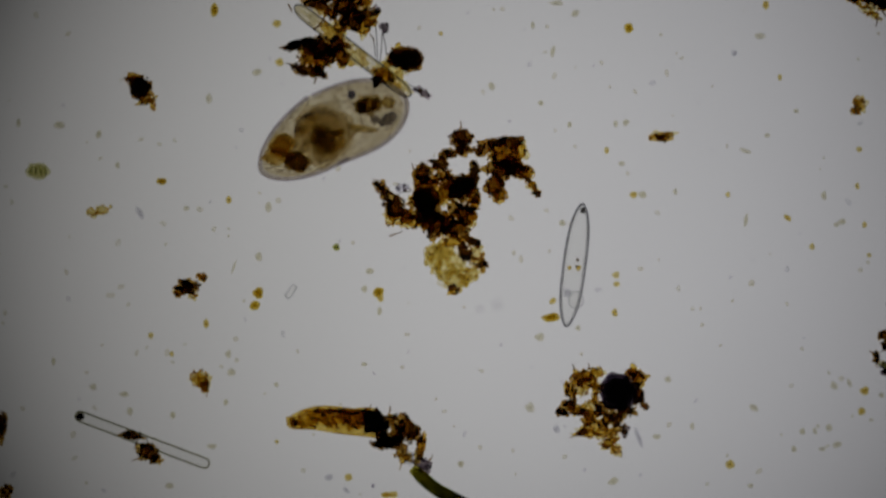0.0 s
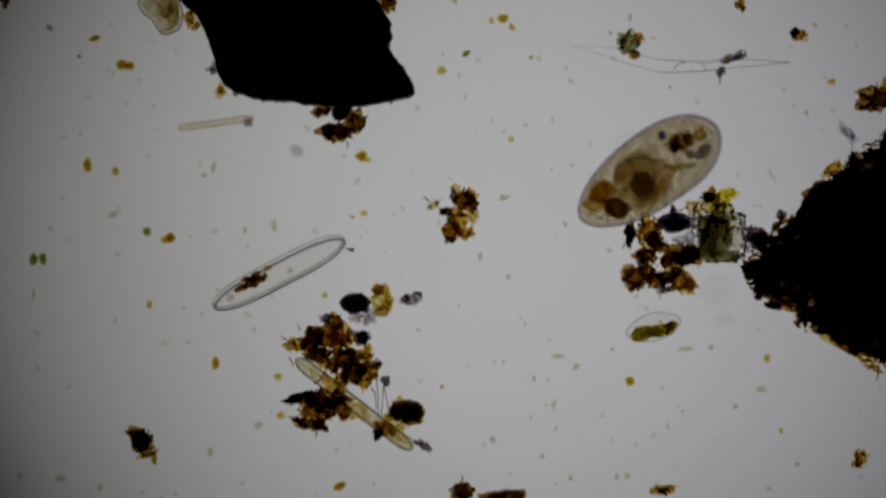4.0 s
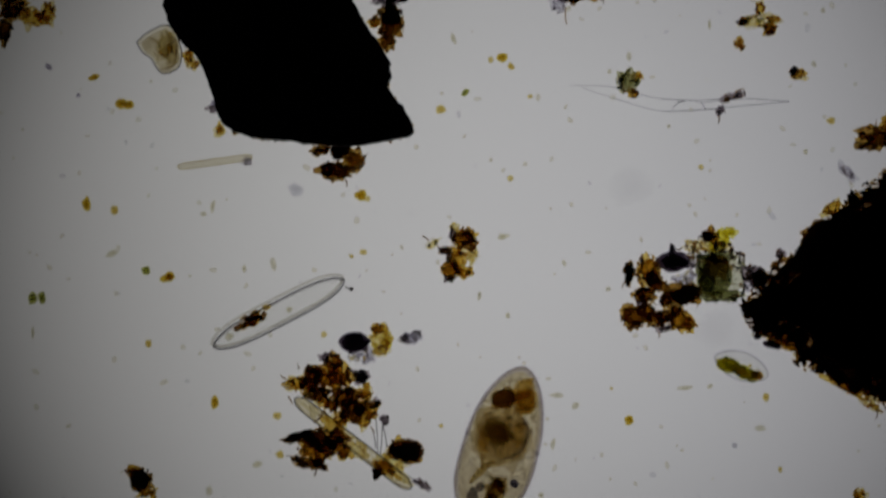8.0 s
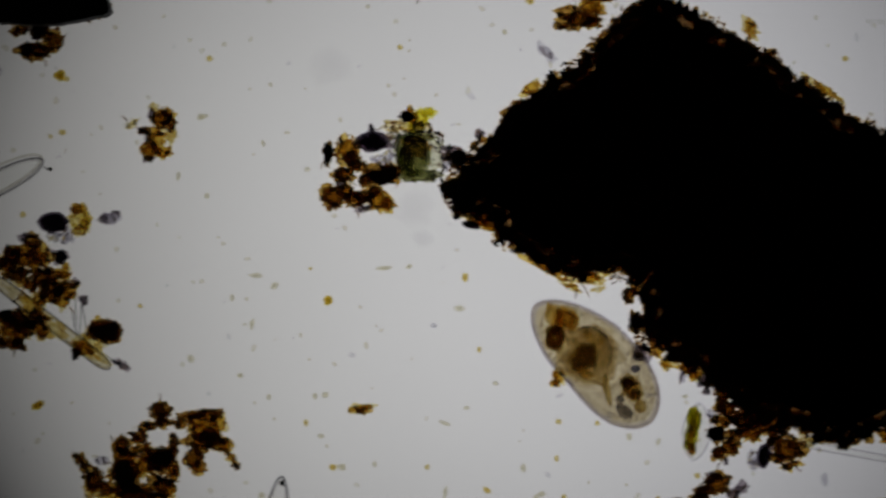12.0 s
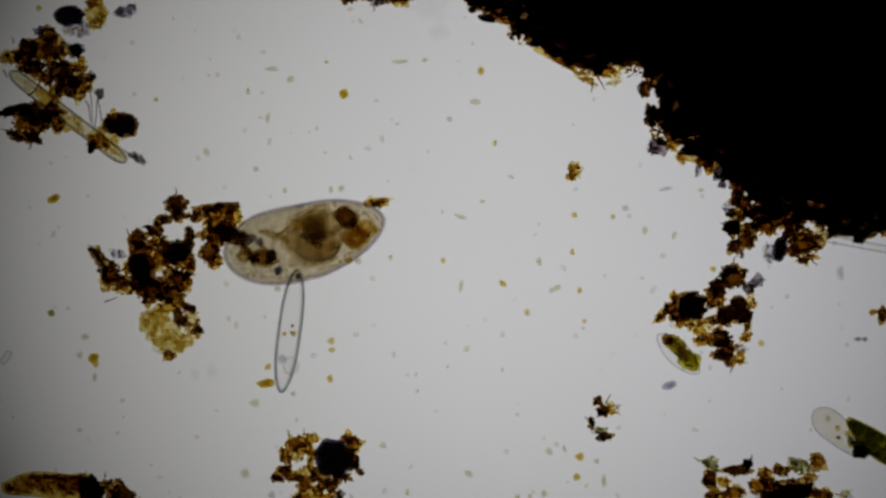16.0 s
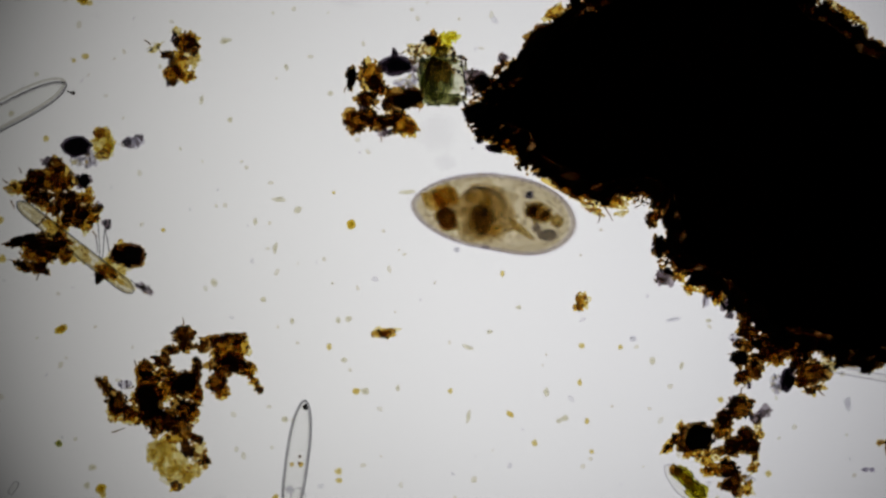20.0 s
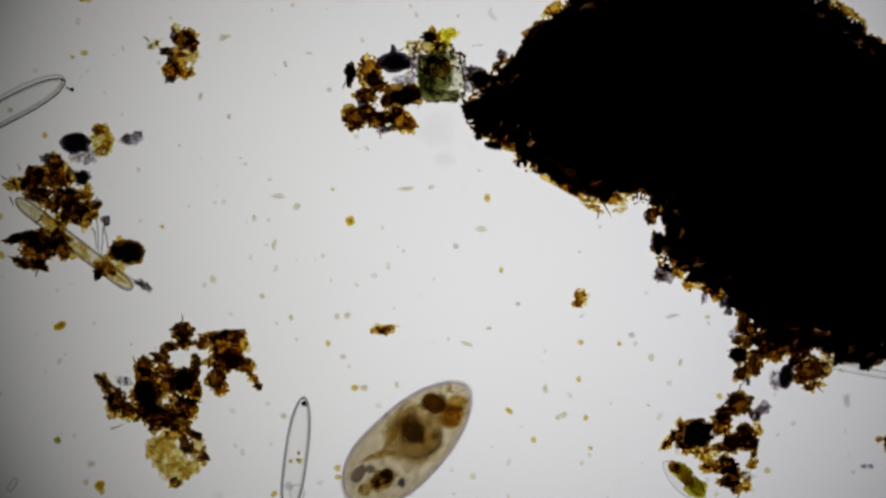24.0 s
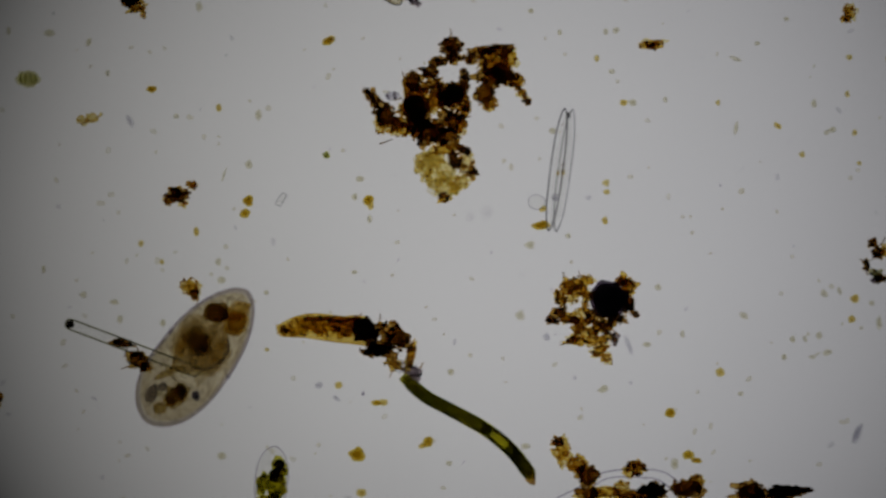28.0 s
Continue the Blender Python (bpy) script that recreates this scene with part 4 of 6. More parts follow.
    clump("amber and brown crumbly clump round a black ball", [
        (1027, 670, 16, 13, 0, "bab", 7), (1054, 660, 13, 9, 0, "aby", 6), (1046, 676, 9, 10, 0, "ab", 6), (1011, 692, 9, 13, 0, "bda", 6), (1008, 716, 9, 9, 0, "dbd", 6), (1022, 727, 12, 7, 0, "bda", 6), (1042, 731, 12, 7, 0, "ba", 6), (1064, 724, 10, 11, 0, "dbd", 6),
        (1054, 706, 6, 12, 0, "ab", 5), (1090, 742, 10, 12, 0, "dbk", 7), (1074, 742, 8, 8, 0, "bd", 6), (1052, 768, 19, 8, -8, "aby", 7), (1078, 783, 16, 8, 20, "ab", 7), (1030, 764, 10, 5, 30, "bd", 5), (1105, 762, 4, 10, 0, "vd", 5), (1084, 764, 10, 6, 0, "by", 6), (1090, 796, 8, 6, 0, "a", 6),
        (1130, 670, 12, 11, 0, "bad", 6), (1118, 660, 10, 7, 0, "ba", 6), (1130, 700, 8, 14, 0, "dbd", 6), (1141, 719, 6, 5, 0, "db", 5), (993, 729, 8, 6, 0, "dv", 5), (1108, 728, 14, 8, 0, "ddk", 6),
        (1032, 690, 10, 9, 0, "yab", 6), (1044, 714, 9, 6, 0, "yfa", 5), (1058, 684, 8, 8, 0, "bay", 6), (1046, 748, 11, 7, 0, "bya", 6), (1066, 754, 8, 8, 0, "bd", 6)], 19,
        [(1015, 655, 10, 110), (1040, 652, 10, 80), (1020, 770, 14, 200), (1098, 800, 10, 280)])
    dark_oval("dense black ball in the amber clump", 1095, 693, 36, 33, -30, 7.0, "black_ball", 0.3)
    dark_oval("dark elongated lump below the soil", 1884, 324, 12, 23, -8, 8.0)
    dark_oval("dark fuzzy ball in a brown cluster", 1729, 425, 20, 19, 0, 9.0)
    dark_oval("dense black lump in the large clump", 1902, 757, 36, 16, 14, 10.0, rough=0.5)
    dark_oval("black kernel of a small clump", 249, 156, 16, 17, 30, 11.0)
    clump("small dark clump with amber edges", [(249, 156, 18, 18, 0, "kdd", 11), (262, 178, 12, 7, 20, "bad", 7), (236, 140, 12, 8, 0, "ba", 6), (272, 190, 4, 6, 0, "a", 4)], 20)
    clump("small dark clump with amber edges", [(333, 507, 18, 11, 0, "kdd", 9), (358, 490, 9, 6, -10, "ba", 7), (318, 515, 10, 7, 40, "ba", 7), (342, 523, 6, 5, 0, "a", 5)], 21)
    clump("dark splintered crumb under a glassy rod", [(263, 802, 17, 14, -20, "kdd", 8), (276, 814, 10, 6, 0, "bad", 6), (236, 770, 16, 6, -10, "dkb", 6)], 22,
          [(252, 800, 18, 160), (245, 812, 14, 200), (262, 785, 14, 110), (240, 790, 20, 80)])
    clump("loose amber-brown flake clump lying on the slide", [(820, -274, 18, 15, 20, "bbd", 8), (832, -262, 10, 12, 0, "dbd", 7), (810, -240, 14, 20, 0, "aab", 9), (797, -216, 15, 13, 0, "bab", 8), (822, -212, 16, 10, 0, "ayb", 7), (801, -278, 5, 13, 10, "vvd", 5), (796, -236, 6, 9, 0, "vd", 5), (786, -250, 7, 6, 0, "dv", 5), (794, -200, 7, 5, 0, "vd", 4), (804, -292, 8, 6, 0, "yf", 5),
          (766, -262, 9, 4, 40, "yhf", 5), (836, -245, 8, 14, 0, "yf", 6)], 23, [(758, -268, 14, 150), (780, -250, 16, 120)])
    clump("amber and brown clump of crumbs beside the green block", [
        (1113, -212, 8, 14, 0, "kdh", 5), (1146, -217, 19, 24, 0, "bda", 7), (1156, -200, 14, 12, 0, "dba", 6), (1141, -172, 17, 13, 0, "dvb", 6), (1135, -155, 9, 8, 0, "vd", 4), (1165, -188, 16, 10, 0, "bd", 5), (1182, -164, 14, 13, 0, "dvb", 6), (1195, -145, 8, 8, 0, "bd", 4),
        (1121, -132, 21, 18, 0, "bdda", 7), (1144, -145, 12, 10, 0, "bd", 5), (1160, -128, 16, 12, 0, "dba", 6), (1178, -135, 14, 10, 0, "dvb", 5), (1202, -126, 19, 16, 0, "bda", 6), (1175, -113, 9, 6, 0, "vd", 4), (1220, -122, 9, 10, 0, "ba", 4)], 24,
        [(1106, -196, 14, 250), (1108, -198, 16, 300), (1130, -185, 12, 260), (1150, -165, 18, 320), (1165, -105, 10, 270), (1205, -152, 20, 120)])
    dark_oval("smooth violet-black oval lump beside brown crumbs", 1191, -231, 29, 19, 0, 5.0)
    clump("grey-brown crumbs beside the green block", [(1211, -174, 25, 17, 0, "dbdv", 7), (1216, -176, 18, 14, 0, "dvb", 7), (1206, -168, 17, 10, 0, "kdb", 6), (1204, -200, 12, 7, 0, "wwf", 6), (1222, -203, 12, 12, 0, "wwf", 6), (1190, -243, 6, 14, 0, "vw", 5), (1215, -226, 14, 6, -20, "vw", 5)], 25, [(1228, -158, 10, 300), (1182, -170, 10, 170)])
    clump("yellow crumbly film with brown specks", [(1226, -258, 14, 10, 0, "fyb", 6), (1256, -260, 16, 11, 0, "fya", 6), (1252, -275, 12, 8, -15, "kdb", 6), (1258, -287, 5, 6, 0, "ab", 5), (1276, -272, 14, 14, 30, "lll", 8), (1262, -256, 9, 6, 30, "llf", 6), (1273, -257, 10, 9, 0, "qdb", 6), (1288, -256, 10, 6, -40, "fyd", 5), (1229, -240, 10, 14, 20, "wqb", 6), (1290, -284, 8, 7, 0, "ll", 6)], 26,
          [(1205, -255, 10, 190), (1228, -262, 14, 60), (1292, -246, 12, 320)])
    clump("grey-brown crumbs at the edge of the soil", [(1336, -205, 22, 15, -25, "vdw", 8), (1346, -200, 14, 11, -25, "kdv", 8), (1325, -190, 10, 10, 0, "wv", 7)], 27)
    dark_oval("small violet-black ball on the edge of the soil", 1320, -146, 9, 10, 0, 14.0, "violet_ball", 0.3)
    dark_oval("small violet-black lump on the edge of the soil", 1366, -84, 15, 7, -12, 15.0, "violet_ball", 0.45)
    dark_oval("small violet-black lump on the edge of the soil", 1340, -99, 7, 6, 0, 16.0, "violet_ball", 0.4)
    clump("dark crumbs below the black mineral grain", [(568, -428, 14, 9, 20, "db", 7), (600, -428, 14, 14, 0, "kkd", 8), (594, -390, 22, 14, 0, "ddb", 9), (624, -410, 18, 20, 0, "ddq", 9), (578, -392, 10, 12, 0, "dk", 7)], 28,
          [(612, -375, 12, 270), (640, -418, 12, 20)])
    clump("dark violet-brown crumbs piled along the black mineral grain", [(631, -722, 11, 20, 0, "bda", 8), (690, -702, 28, 20, 0, "vvkk", 9), (672, -712, 8, 8, 0, "v", 6), (705, -720, 10, 10, 0, "vk", 6), (690, -668, 18, 16, 0, "kvvk", 9), (692, -646, 20, 16, 0, "dbd", 9), (686, -618, 11, 14, 0, "db", 7), (664, -655, 8, 8, 0, "ba", 6)], 29)
    clump("amber crumb ball lying on the slide", [(753, -728, 19, 15, 0, "aab", 8), (766, -736, 8, 8, 0, "db", 6)], 60)
    shell_fragment()
    clump("amber crumbs beside the black mineral grain", [(334, -594, 8, 9, 0, "ba", 6), (342, -580, 9, 6, 0, "ab", 6), (312, -712, 13, 6, 35, "bad", 6)], 61)
    clump("small amber crumb beside the black mineral grain", [(388, -464, 5, 9, 0, "ay", 5), (376, -500, 6, 5, 0, "v", 5)], 62)
    clump("amber and black crumbs lying on the slide", [(12, -712, 16, 26, 0, "dk", 11), (22, -672, 20, 10, 20, "dba", 8), (55, -664, 28, 14, -10, "aba", 9), (84, -670, 12, 18, 0, "aba", 8), (8, -640, 12, 20, 0, "dk", 9), (30, -688, 14, 8, 0, "b", 7)], 31)
    clump("dark brown splintered crumb lying on the slide", [(1042, -716, 30, 17, 0, "ddkv", 9), (988, -684, 11, 12, 0, "wwv", 6), (1015, -700, 14, 8, 30, "db", 7)], 32, [(1000, -680, 30, 275), (1072, -725, 16, 60), (1060, -695, 12, 310)])
    clump("amber crumbs joined in a chain", [(1338, -656, 22, 10, 0, "yqa", 7), (1362, -642, 10, 10, 0, "bda", 7), (1344, -680, 7, 10, 0, "ab", 6), (1313, -656, 8, 5, 0, "dw", 5), (1368, -660, 10, 6, 0, "a", 6)], 33)
    clump("small amber crumb of detritus", [(1307, -618, 7, 7, 0, "ba", 6), (1313, -610, 4, 5, 0, "b", 4)], 34)
    clump("small amber crumb with a dark corner", [(1412, -562, 11, 8, 0, "aab", 6), (1404, -568, 5, 7, 0, "kd", 5)], 35)
    clump("brown rounded crumb on a clear needle", [(1110, -550, 17, 17, 0, "qqdh", 7), (1122, -528, 6, 7, 0, "bd", 6), (1128, -558, 8, 6, 0, "ay", 5)], 36)
    clump("brown and violet splinters on a clear needle", [(1292, -520, 14, 5, 20, "vvb", 5), (1308, -526, 10, 4, 20, "vvb", 5), (1275, -498, 6, 8, -20, "vw", 5)], 37, [(1284, -528, 18, 250), (1272, -490, 16, 260), (1300, -530, 18, 15)])
    clump("brown and black ragged crumbs", [(1558, -450, 36, 14, -15, "dba", 9), (1530, -438, 14, 9, 0, "dk", 7), (1580, -468, 20, 14, 0, "bda", 8), (1600, -490, 24, 10, 0, "bad", 8)], 38, [(1520, -440, 10, 190), (1550, -470, 12, 90)])
    clump("violet-grey faint crumb lying on the slide", [(1500, -388, 14, 6, -40, "wwv", 7)], 39)
    clump("brown and black crumb cluster below the soil", [
        (1728, 424, 25, 23, 0, "kdv", 11), (1677, 440, 14, 5, 48, "bd", 6), (1691, 428, 9, 9, 0, "dba", 6), (1697, 412, 4, 9, 0, "a", 5), (1706, 442, 15, 11, 0, "dbd", 8), (1716, 455, 14, 8, 0, "aab", 7),
        (1776, 388, 14, 10, 0, "ddb", 7), (1772, 402, 15, 11, 0, "ddb", 8), (1768, 418, 14, 10, 0, "bda", 7), (1801, 373, 22, 19, 0, "ddk", 10), (1790, 363, 12, 8, 0, "vd", 7), (1829, 394, 8, 8, 0, "vd", 6), (1843, 381, 10, 6, 30, "vw", 6),
        (1811, 422, 14, 14, 0, "ddb", 9), (1792, 438, 17, 12, 0, "ddk", 9), (1816, 442, 16, 12, 0, "kdd", 9), (1777, 450, 18, 8, 0, "dbd", 8), (1833, 418, 6, 12, 0, "aby", 6), (1826, 452, 6, 18, 0, "abd", 6), (1824, 480, 10, 6, 20, "aab", 6),
        (1742, 462, 16, 12, 0, "aby", 8), (1747, 487, 14, 8, 0, "bda", 7), (1777, 482, 20, 14, 0, "ddk", 9), (1791, 503, 14, 16, 0, "kdd", 9), (1776, 512, 10, 8, 0, "db", 7), (1813, 502, 9, 8, 0, "wya", 6), (1813, 518, 10, 8, 0, "aby", 7), (1793, 527, 6, 5, 0, "db", 5)], 40,
        [(1664, 455, 16, 60), (1842, 385, 14, 40), (1800, 535, 10, 250), (1802, 350, 12, 80)])
    clump("amber and brown crumbs under the soil's lower edge", [
        (1809, 218, 12, 14, 0, "bdd", 7), (1816, 242, 16, 10, 0, "ddb", 7), (1791, 250, 8, 6, 0, "wv", 4), (1811, 262, 16, 10, 0, "vdd", 7), (1801, 285, 14, 12, 0, "kvd", 7), (1829, 258, 8, 8, 0, "bdd", 5), (1831, 287, 14, 8, 0, "dbd", 6),
        (1826, 307, 14, 14, 0, "dba", 7), (1803, 320, 12, 10, 0, "dbd", 6), (1816, 335, 3, 6, 0, "v", 4), (1861, 287, 16, 12, 0, "bda", 7), (1886, 272, 19, 14, 0, "dbd", 8), (1901, 292, 10, 20, 0, "ddb", 7), (1916, 278, 10, 14, 0, "bdd", 7),
        (1931, 312, 25, 20, 0, "bdda", 9), (1931, 342, 14, 6, 20, "bd", 5), (1908, 330, 10, 7, -30, "dba", 5), (1866, 332, 9, 14, 0, "wvf", 5), (1959, 277, 14, 9, 30, "yab", 6), (1958, 300, 14, 8, 0, "fyw", 6),
        (1850, 268, 18, 16, 0, "bdd", 7), (1872, 258, 22, 12, 0, "dbd", 7), (1925, 262, 22, 12, 20, "dbd", 7)], 42, [(1805, 330, 10, 270), (1940, 345, 14, 320), (1790, 282, 12, 170), (1795, 265, 10, 150)])
    clump("violet-black crumbs on the soil's edge", [(1666, 142, 14, 14, 0, "vkd", 8), (1691, 140, 10, 10, 0, "ab", 7), (1713, 162, 10, 9, 0, "aya", 7), (1658, 88, 12, 16, 0, "kvd", 8), (1725, 150, 14, 10, 0, "dbd", 7), (1751, 172, 16, 8, -30, "bda", 7), (1740, 184, 4, 7, 0, "wv", 4),
        (1762, 182, 8, 6, 0, "ay", 5), (1779, 192, 12, 10, -30, "vkd", 7), (1645, 40, 10, 12, -40, "dv", 7), (1782, 210, 6, 5, 0, "vw", 4)], 43, [(1779, 205, 12, 240), (1736, 188, 10, 260), (1655, 147, 8, 160)])
    clump("amber crumb fringe below the soil", [(1570, 10, 28, 10, -10, "aby", 7), (1540, 22, 20, 6, -30, "yba", 6), (1500, -8, 26, 8, -25, "bya", 6), (1600, 2, 14, 6, 20, "ya", 5), (1590, 30, 12, 4, 10, "fy", 5)], 44,
          [(1552, 30, 18, 260), (1560, 18, 30, 300), (1615, 20, 12, 30)])
    clump("yellow-brown crumbs on the soil's upper edge", [(1470, -325, 16, 8, 40, "ayb", 7), (1380, -245, 8, 6, 0, "vdw", 5), (1376, -230, 14, 4, 60, "dv", 4), (1860, -430, 10, 16, 20, "aab", 7), (1990, -325, 24, 6, -35, "ayb", 7), (1440, -290, 14, 6, 40, "db", 6), (1385, -85, 20, 7, -20, "byd", 6)], 45)
    clump("amber and brown crumbs lying on the slide", [(2132, 404, 20, 18, 0, "aab", 9), (2104, 408, 14, 6, 10, "ay", 6), (2168, 424, 18, 14, 0, "dba", 8), (2180, 466, 14, 24, 0, "aab", 8), (2178, 506, 24, 26, 0, "ddb", 10), (2192, 392, 10, 15, 0, "db", 8)], 46)
    clump("small amber crumb of detritus", [(2067, 441, 8, 10, 0, "bda", 6), (2048, 436, 5, 4, 0, "a", 4)], 47)
    clump("amber flakes at the soil's lower corner", [(2158, 248, 20, 26, 0, "aya", 9), (2116, 286, 22, 14, 20, "bad", 8), (2190, 284, 12, 34, 0, "abd", 8), (2138, 326, 16, 8, -30, "ba", 7), (2120, 305, 10, 12, 0, "vb", 6)], 58, [(2110, 318, 30, -35), (2130, 338, 16, 250)])
    clump("large ragged brown clump with a black core", [
        (1895, 756, 46, 20, 14, "ddk", 10), (1868, 772, 22, 14, 20, "kdd", 8), (1760, 732, 11, 13, 0, "dbd", 7), (1770, 759, 18, 8, 0, "bad", 7), (1804, 755, 17, 11, 0, "bda", 7), (1785, 737, 10, 8, 0, "ay", 6), (1846, 744, 14, 13, 0, "bda", 7),
        (1780, 796, 24, 15, 0, "ddk", 9), (1798, 776, 16, 8, -20, "dba", 7), (1830, 818, 22, 12, 0, "kdd", 9), (1824, 792, 20, 9, -25, "dbd", 7), (1785, 834, 13, 13, 0, "abv", 7), (1800, 846, 7, 8, 0, "bv", 5), (1806, 806, 16, 10, 0, "dkd", 8),
        (1860, 806, 15, 11, 0, "bdq", 7), (1880, 796, 12, 11, 0, "dkd", 7), (1861, 820, 9, 11, 0, "bq", 6), (1910, 790, 14, 8, 0, "bda", 6), (1925, 818, 25, 16, 0, "ddk", 9), (1927, 797, 14, 9, 0, "bab", 7), (1950, 799, 5, 17, 0, "ab", 6), (1945, 822, 10, 8, 0, "dbd", 6),
        (1900, 856, 7, 13, 0, "bdv", 6), (1915, 845, 12, 5, 0, "ab", 5), (1960, 760, 17, 8, -10, "bdb", 7), (1970, 780, 7, 12, -20, "aby", 6),
        (1762, 705, 11, 10, 0, "qyf", 6), (1809, 715, 20, 8, 0, "dkd", 7), (1828, 704, 6, 7, 0, "kd", 5), (1857, 721, 11, 9, 0, "bda", 6), (1887, 718, 12, 8, 0, "bdv", 6), (1917, 708, 17, 12, 0, "qyg", 7), (1950, 702, 13, 14, 0, "bda", 7), (1940, 728, 12, 6, 0, "ab", 5),
        (1775, 778, 16, 10, 0, "bda", 7), (1852, 788, 12, 9, 0, "dbd", 6), (1868, 738, 14, 8, 0, "dba", 6), (1748, 776, 8, 6, 0, "db", 5)], 48,
        [(1740, 700, 12, 140), (1982, 758, 24, -18), (1832, 698, 10, 80), (1742, 768, 10, 190), (1900, 868, 10, 260)])
    clump("faint yellow fibrous crumb beside the large clump", [(2000, 758, 8, 6, 0, "fyf", 5), (2010, 782, 6, 6, 0, "fw", 4)], 65)
    clump("black spiky crumb with amber threads", [(1570, 610, 9, 9, 0, "kdd", 6), (1586, 608, 11, 8, 0, "ayf", 6), (1551, 633, 4, 9, 0, "dbk", 5), (1566, 648, 6, 6, 0, "qdb", 5), (1577, 657, 8, 8, 0, "kdd", 6), (1566, 660, 5, 4, 0, "vw", 4), (1562, 592, 7, 5, 40, "db", 5)], 49,
          [(1562, 600, 16, 120), (1575, 598, 20, 60), (1580, 605, 24, 10), (1570, 614, 16, 220), (1586, 614, 18, -20), (1552, 640, 12, 280), (1546, 626, 8, 160)])
    clump("amber flake with brown crumbs", [(1012, 962, 14, 24, 15, "aay", 9), (1040, 985, 16, 14, 0, "ba", 8), (1058, 1005, 18, 16, 0, "ddb", 9), (1005, 945, 10, 7, -30, "db", 6)], 50)
    clump("brown crumbs on a glassy curved tube", [(1142, 992, 18, 12, 0, "bda", 8), (1172, 1032, 22, 12, 0, "kdb", 9), (1232, 1028, 24, 16, 0, "ddb", 9), (1085, 1034, 30, 10, 0, "aby", 8), (1120, 1028, 14, 12, 0, "ya", 8), (1060, 1036, 20, 10, 0, "bd", 8),
          (1252, 1012, 10, 8, 0, "ab", 6), (1140, 1050, 40, 14, 0, "bda", 9)], 51)
    clump("dark brown crumbs lying on the slide", [(1345, 1030, 24, 12, 0, "ddb", 9), (1405, 1034, 26, 10, 0, "kd", 10), (1370, 1048, 40, 14, 0, "dkb", 10)], 52)
    clump("dark crumb at the drop's edge", [(4, 748, 7, 18, 0, "kdd", 8), (-8, 750, 12, 24, 0, "dd", 9)], 53)
    clump("brown crumb lying on the slide", [(10, 872, 9, 12, 0, "bad", 7)], 54)
    clump("amber flake with a short tail", [(354, 670, 15, 13, -20, "aab", 8), (362, 684, 6, 8, 0, "b", 5)], 55, [(368, 684, 20, 265)], hair_kind="b")
    clump("elongated amber crumb lying on the slide", [(1162, 243, 12, 6, 5, "aab", 6), (1182, 239, 10, 4, 5, "ab", 5), (1174, 245, 8, 5, 0, "ba", 5)], 56)
    pod = dark_oval("grey-green translucent oval crumb with dark bands", 67, 303, 22, 15, 0, 12.0, "green_oval", 0.25, tint("oval_green", (0.95, 0.945, 0.84), (0.86, 0.85, 0.68), 90), (1.0, 0.85, 0.7))
    for x, lean in ((-12, 0.1), (-3, -0.1), (6, 0.15), (14, 0.0)):
        bm = bmesh.new()
        lumpy(bm, (x / 1000, 0, 0.016), (0.0026, 0.009, 0.002), 0.5, x, 2, lean)
        part("band", bm, S["h"], pod, "dark green band")
    clump("elongated amber crumb lying on the slide", [(164, 376, 10, 6, 0, "yya", 5), (181, 372, 11, 6, 8, "yya", 5)], 64)
    clump("amber two-lobed crumb lying on the slide", [(1520, 182, 9, 11, 10, "aab", 7), (1514, 196, 7, 6, 0, "ba", 6)], 57)


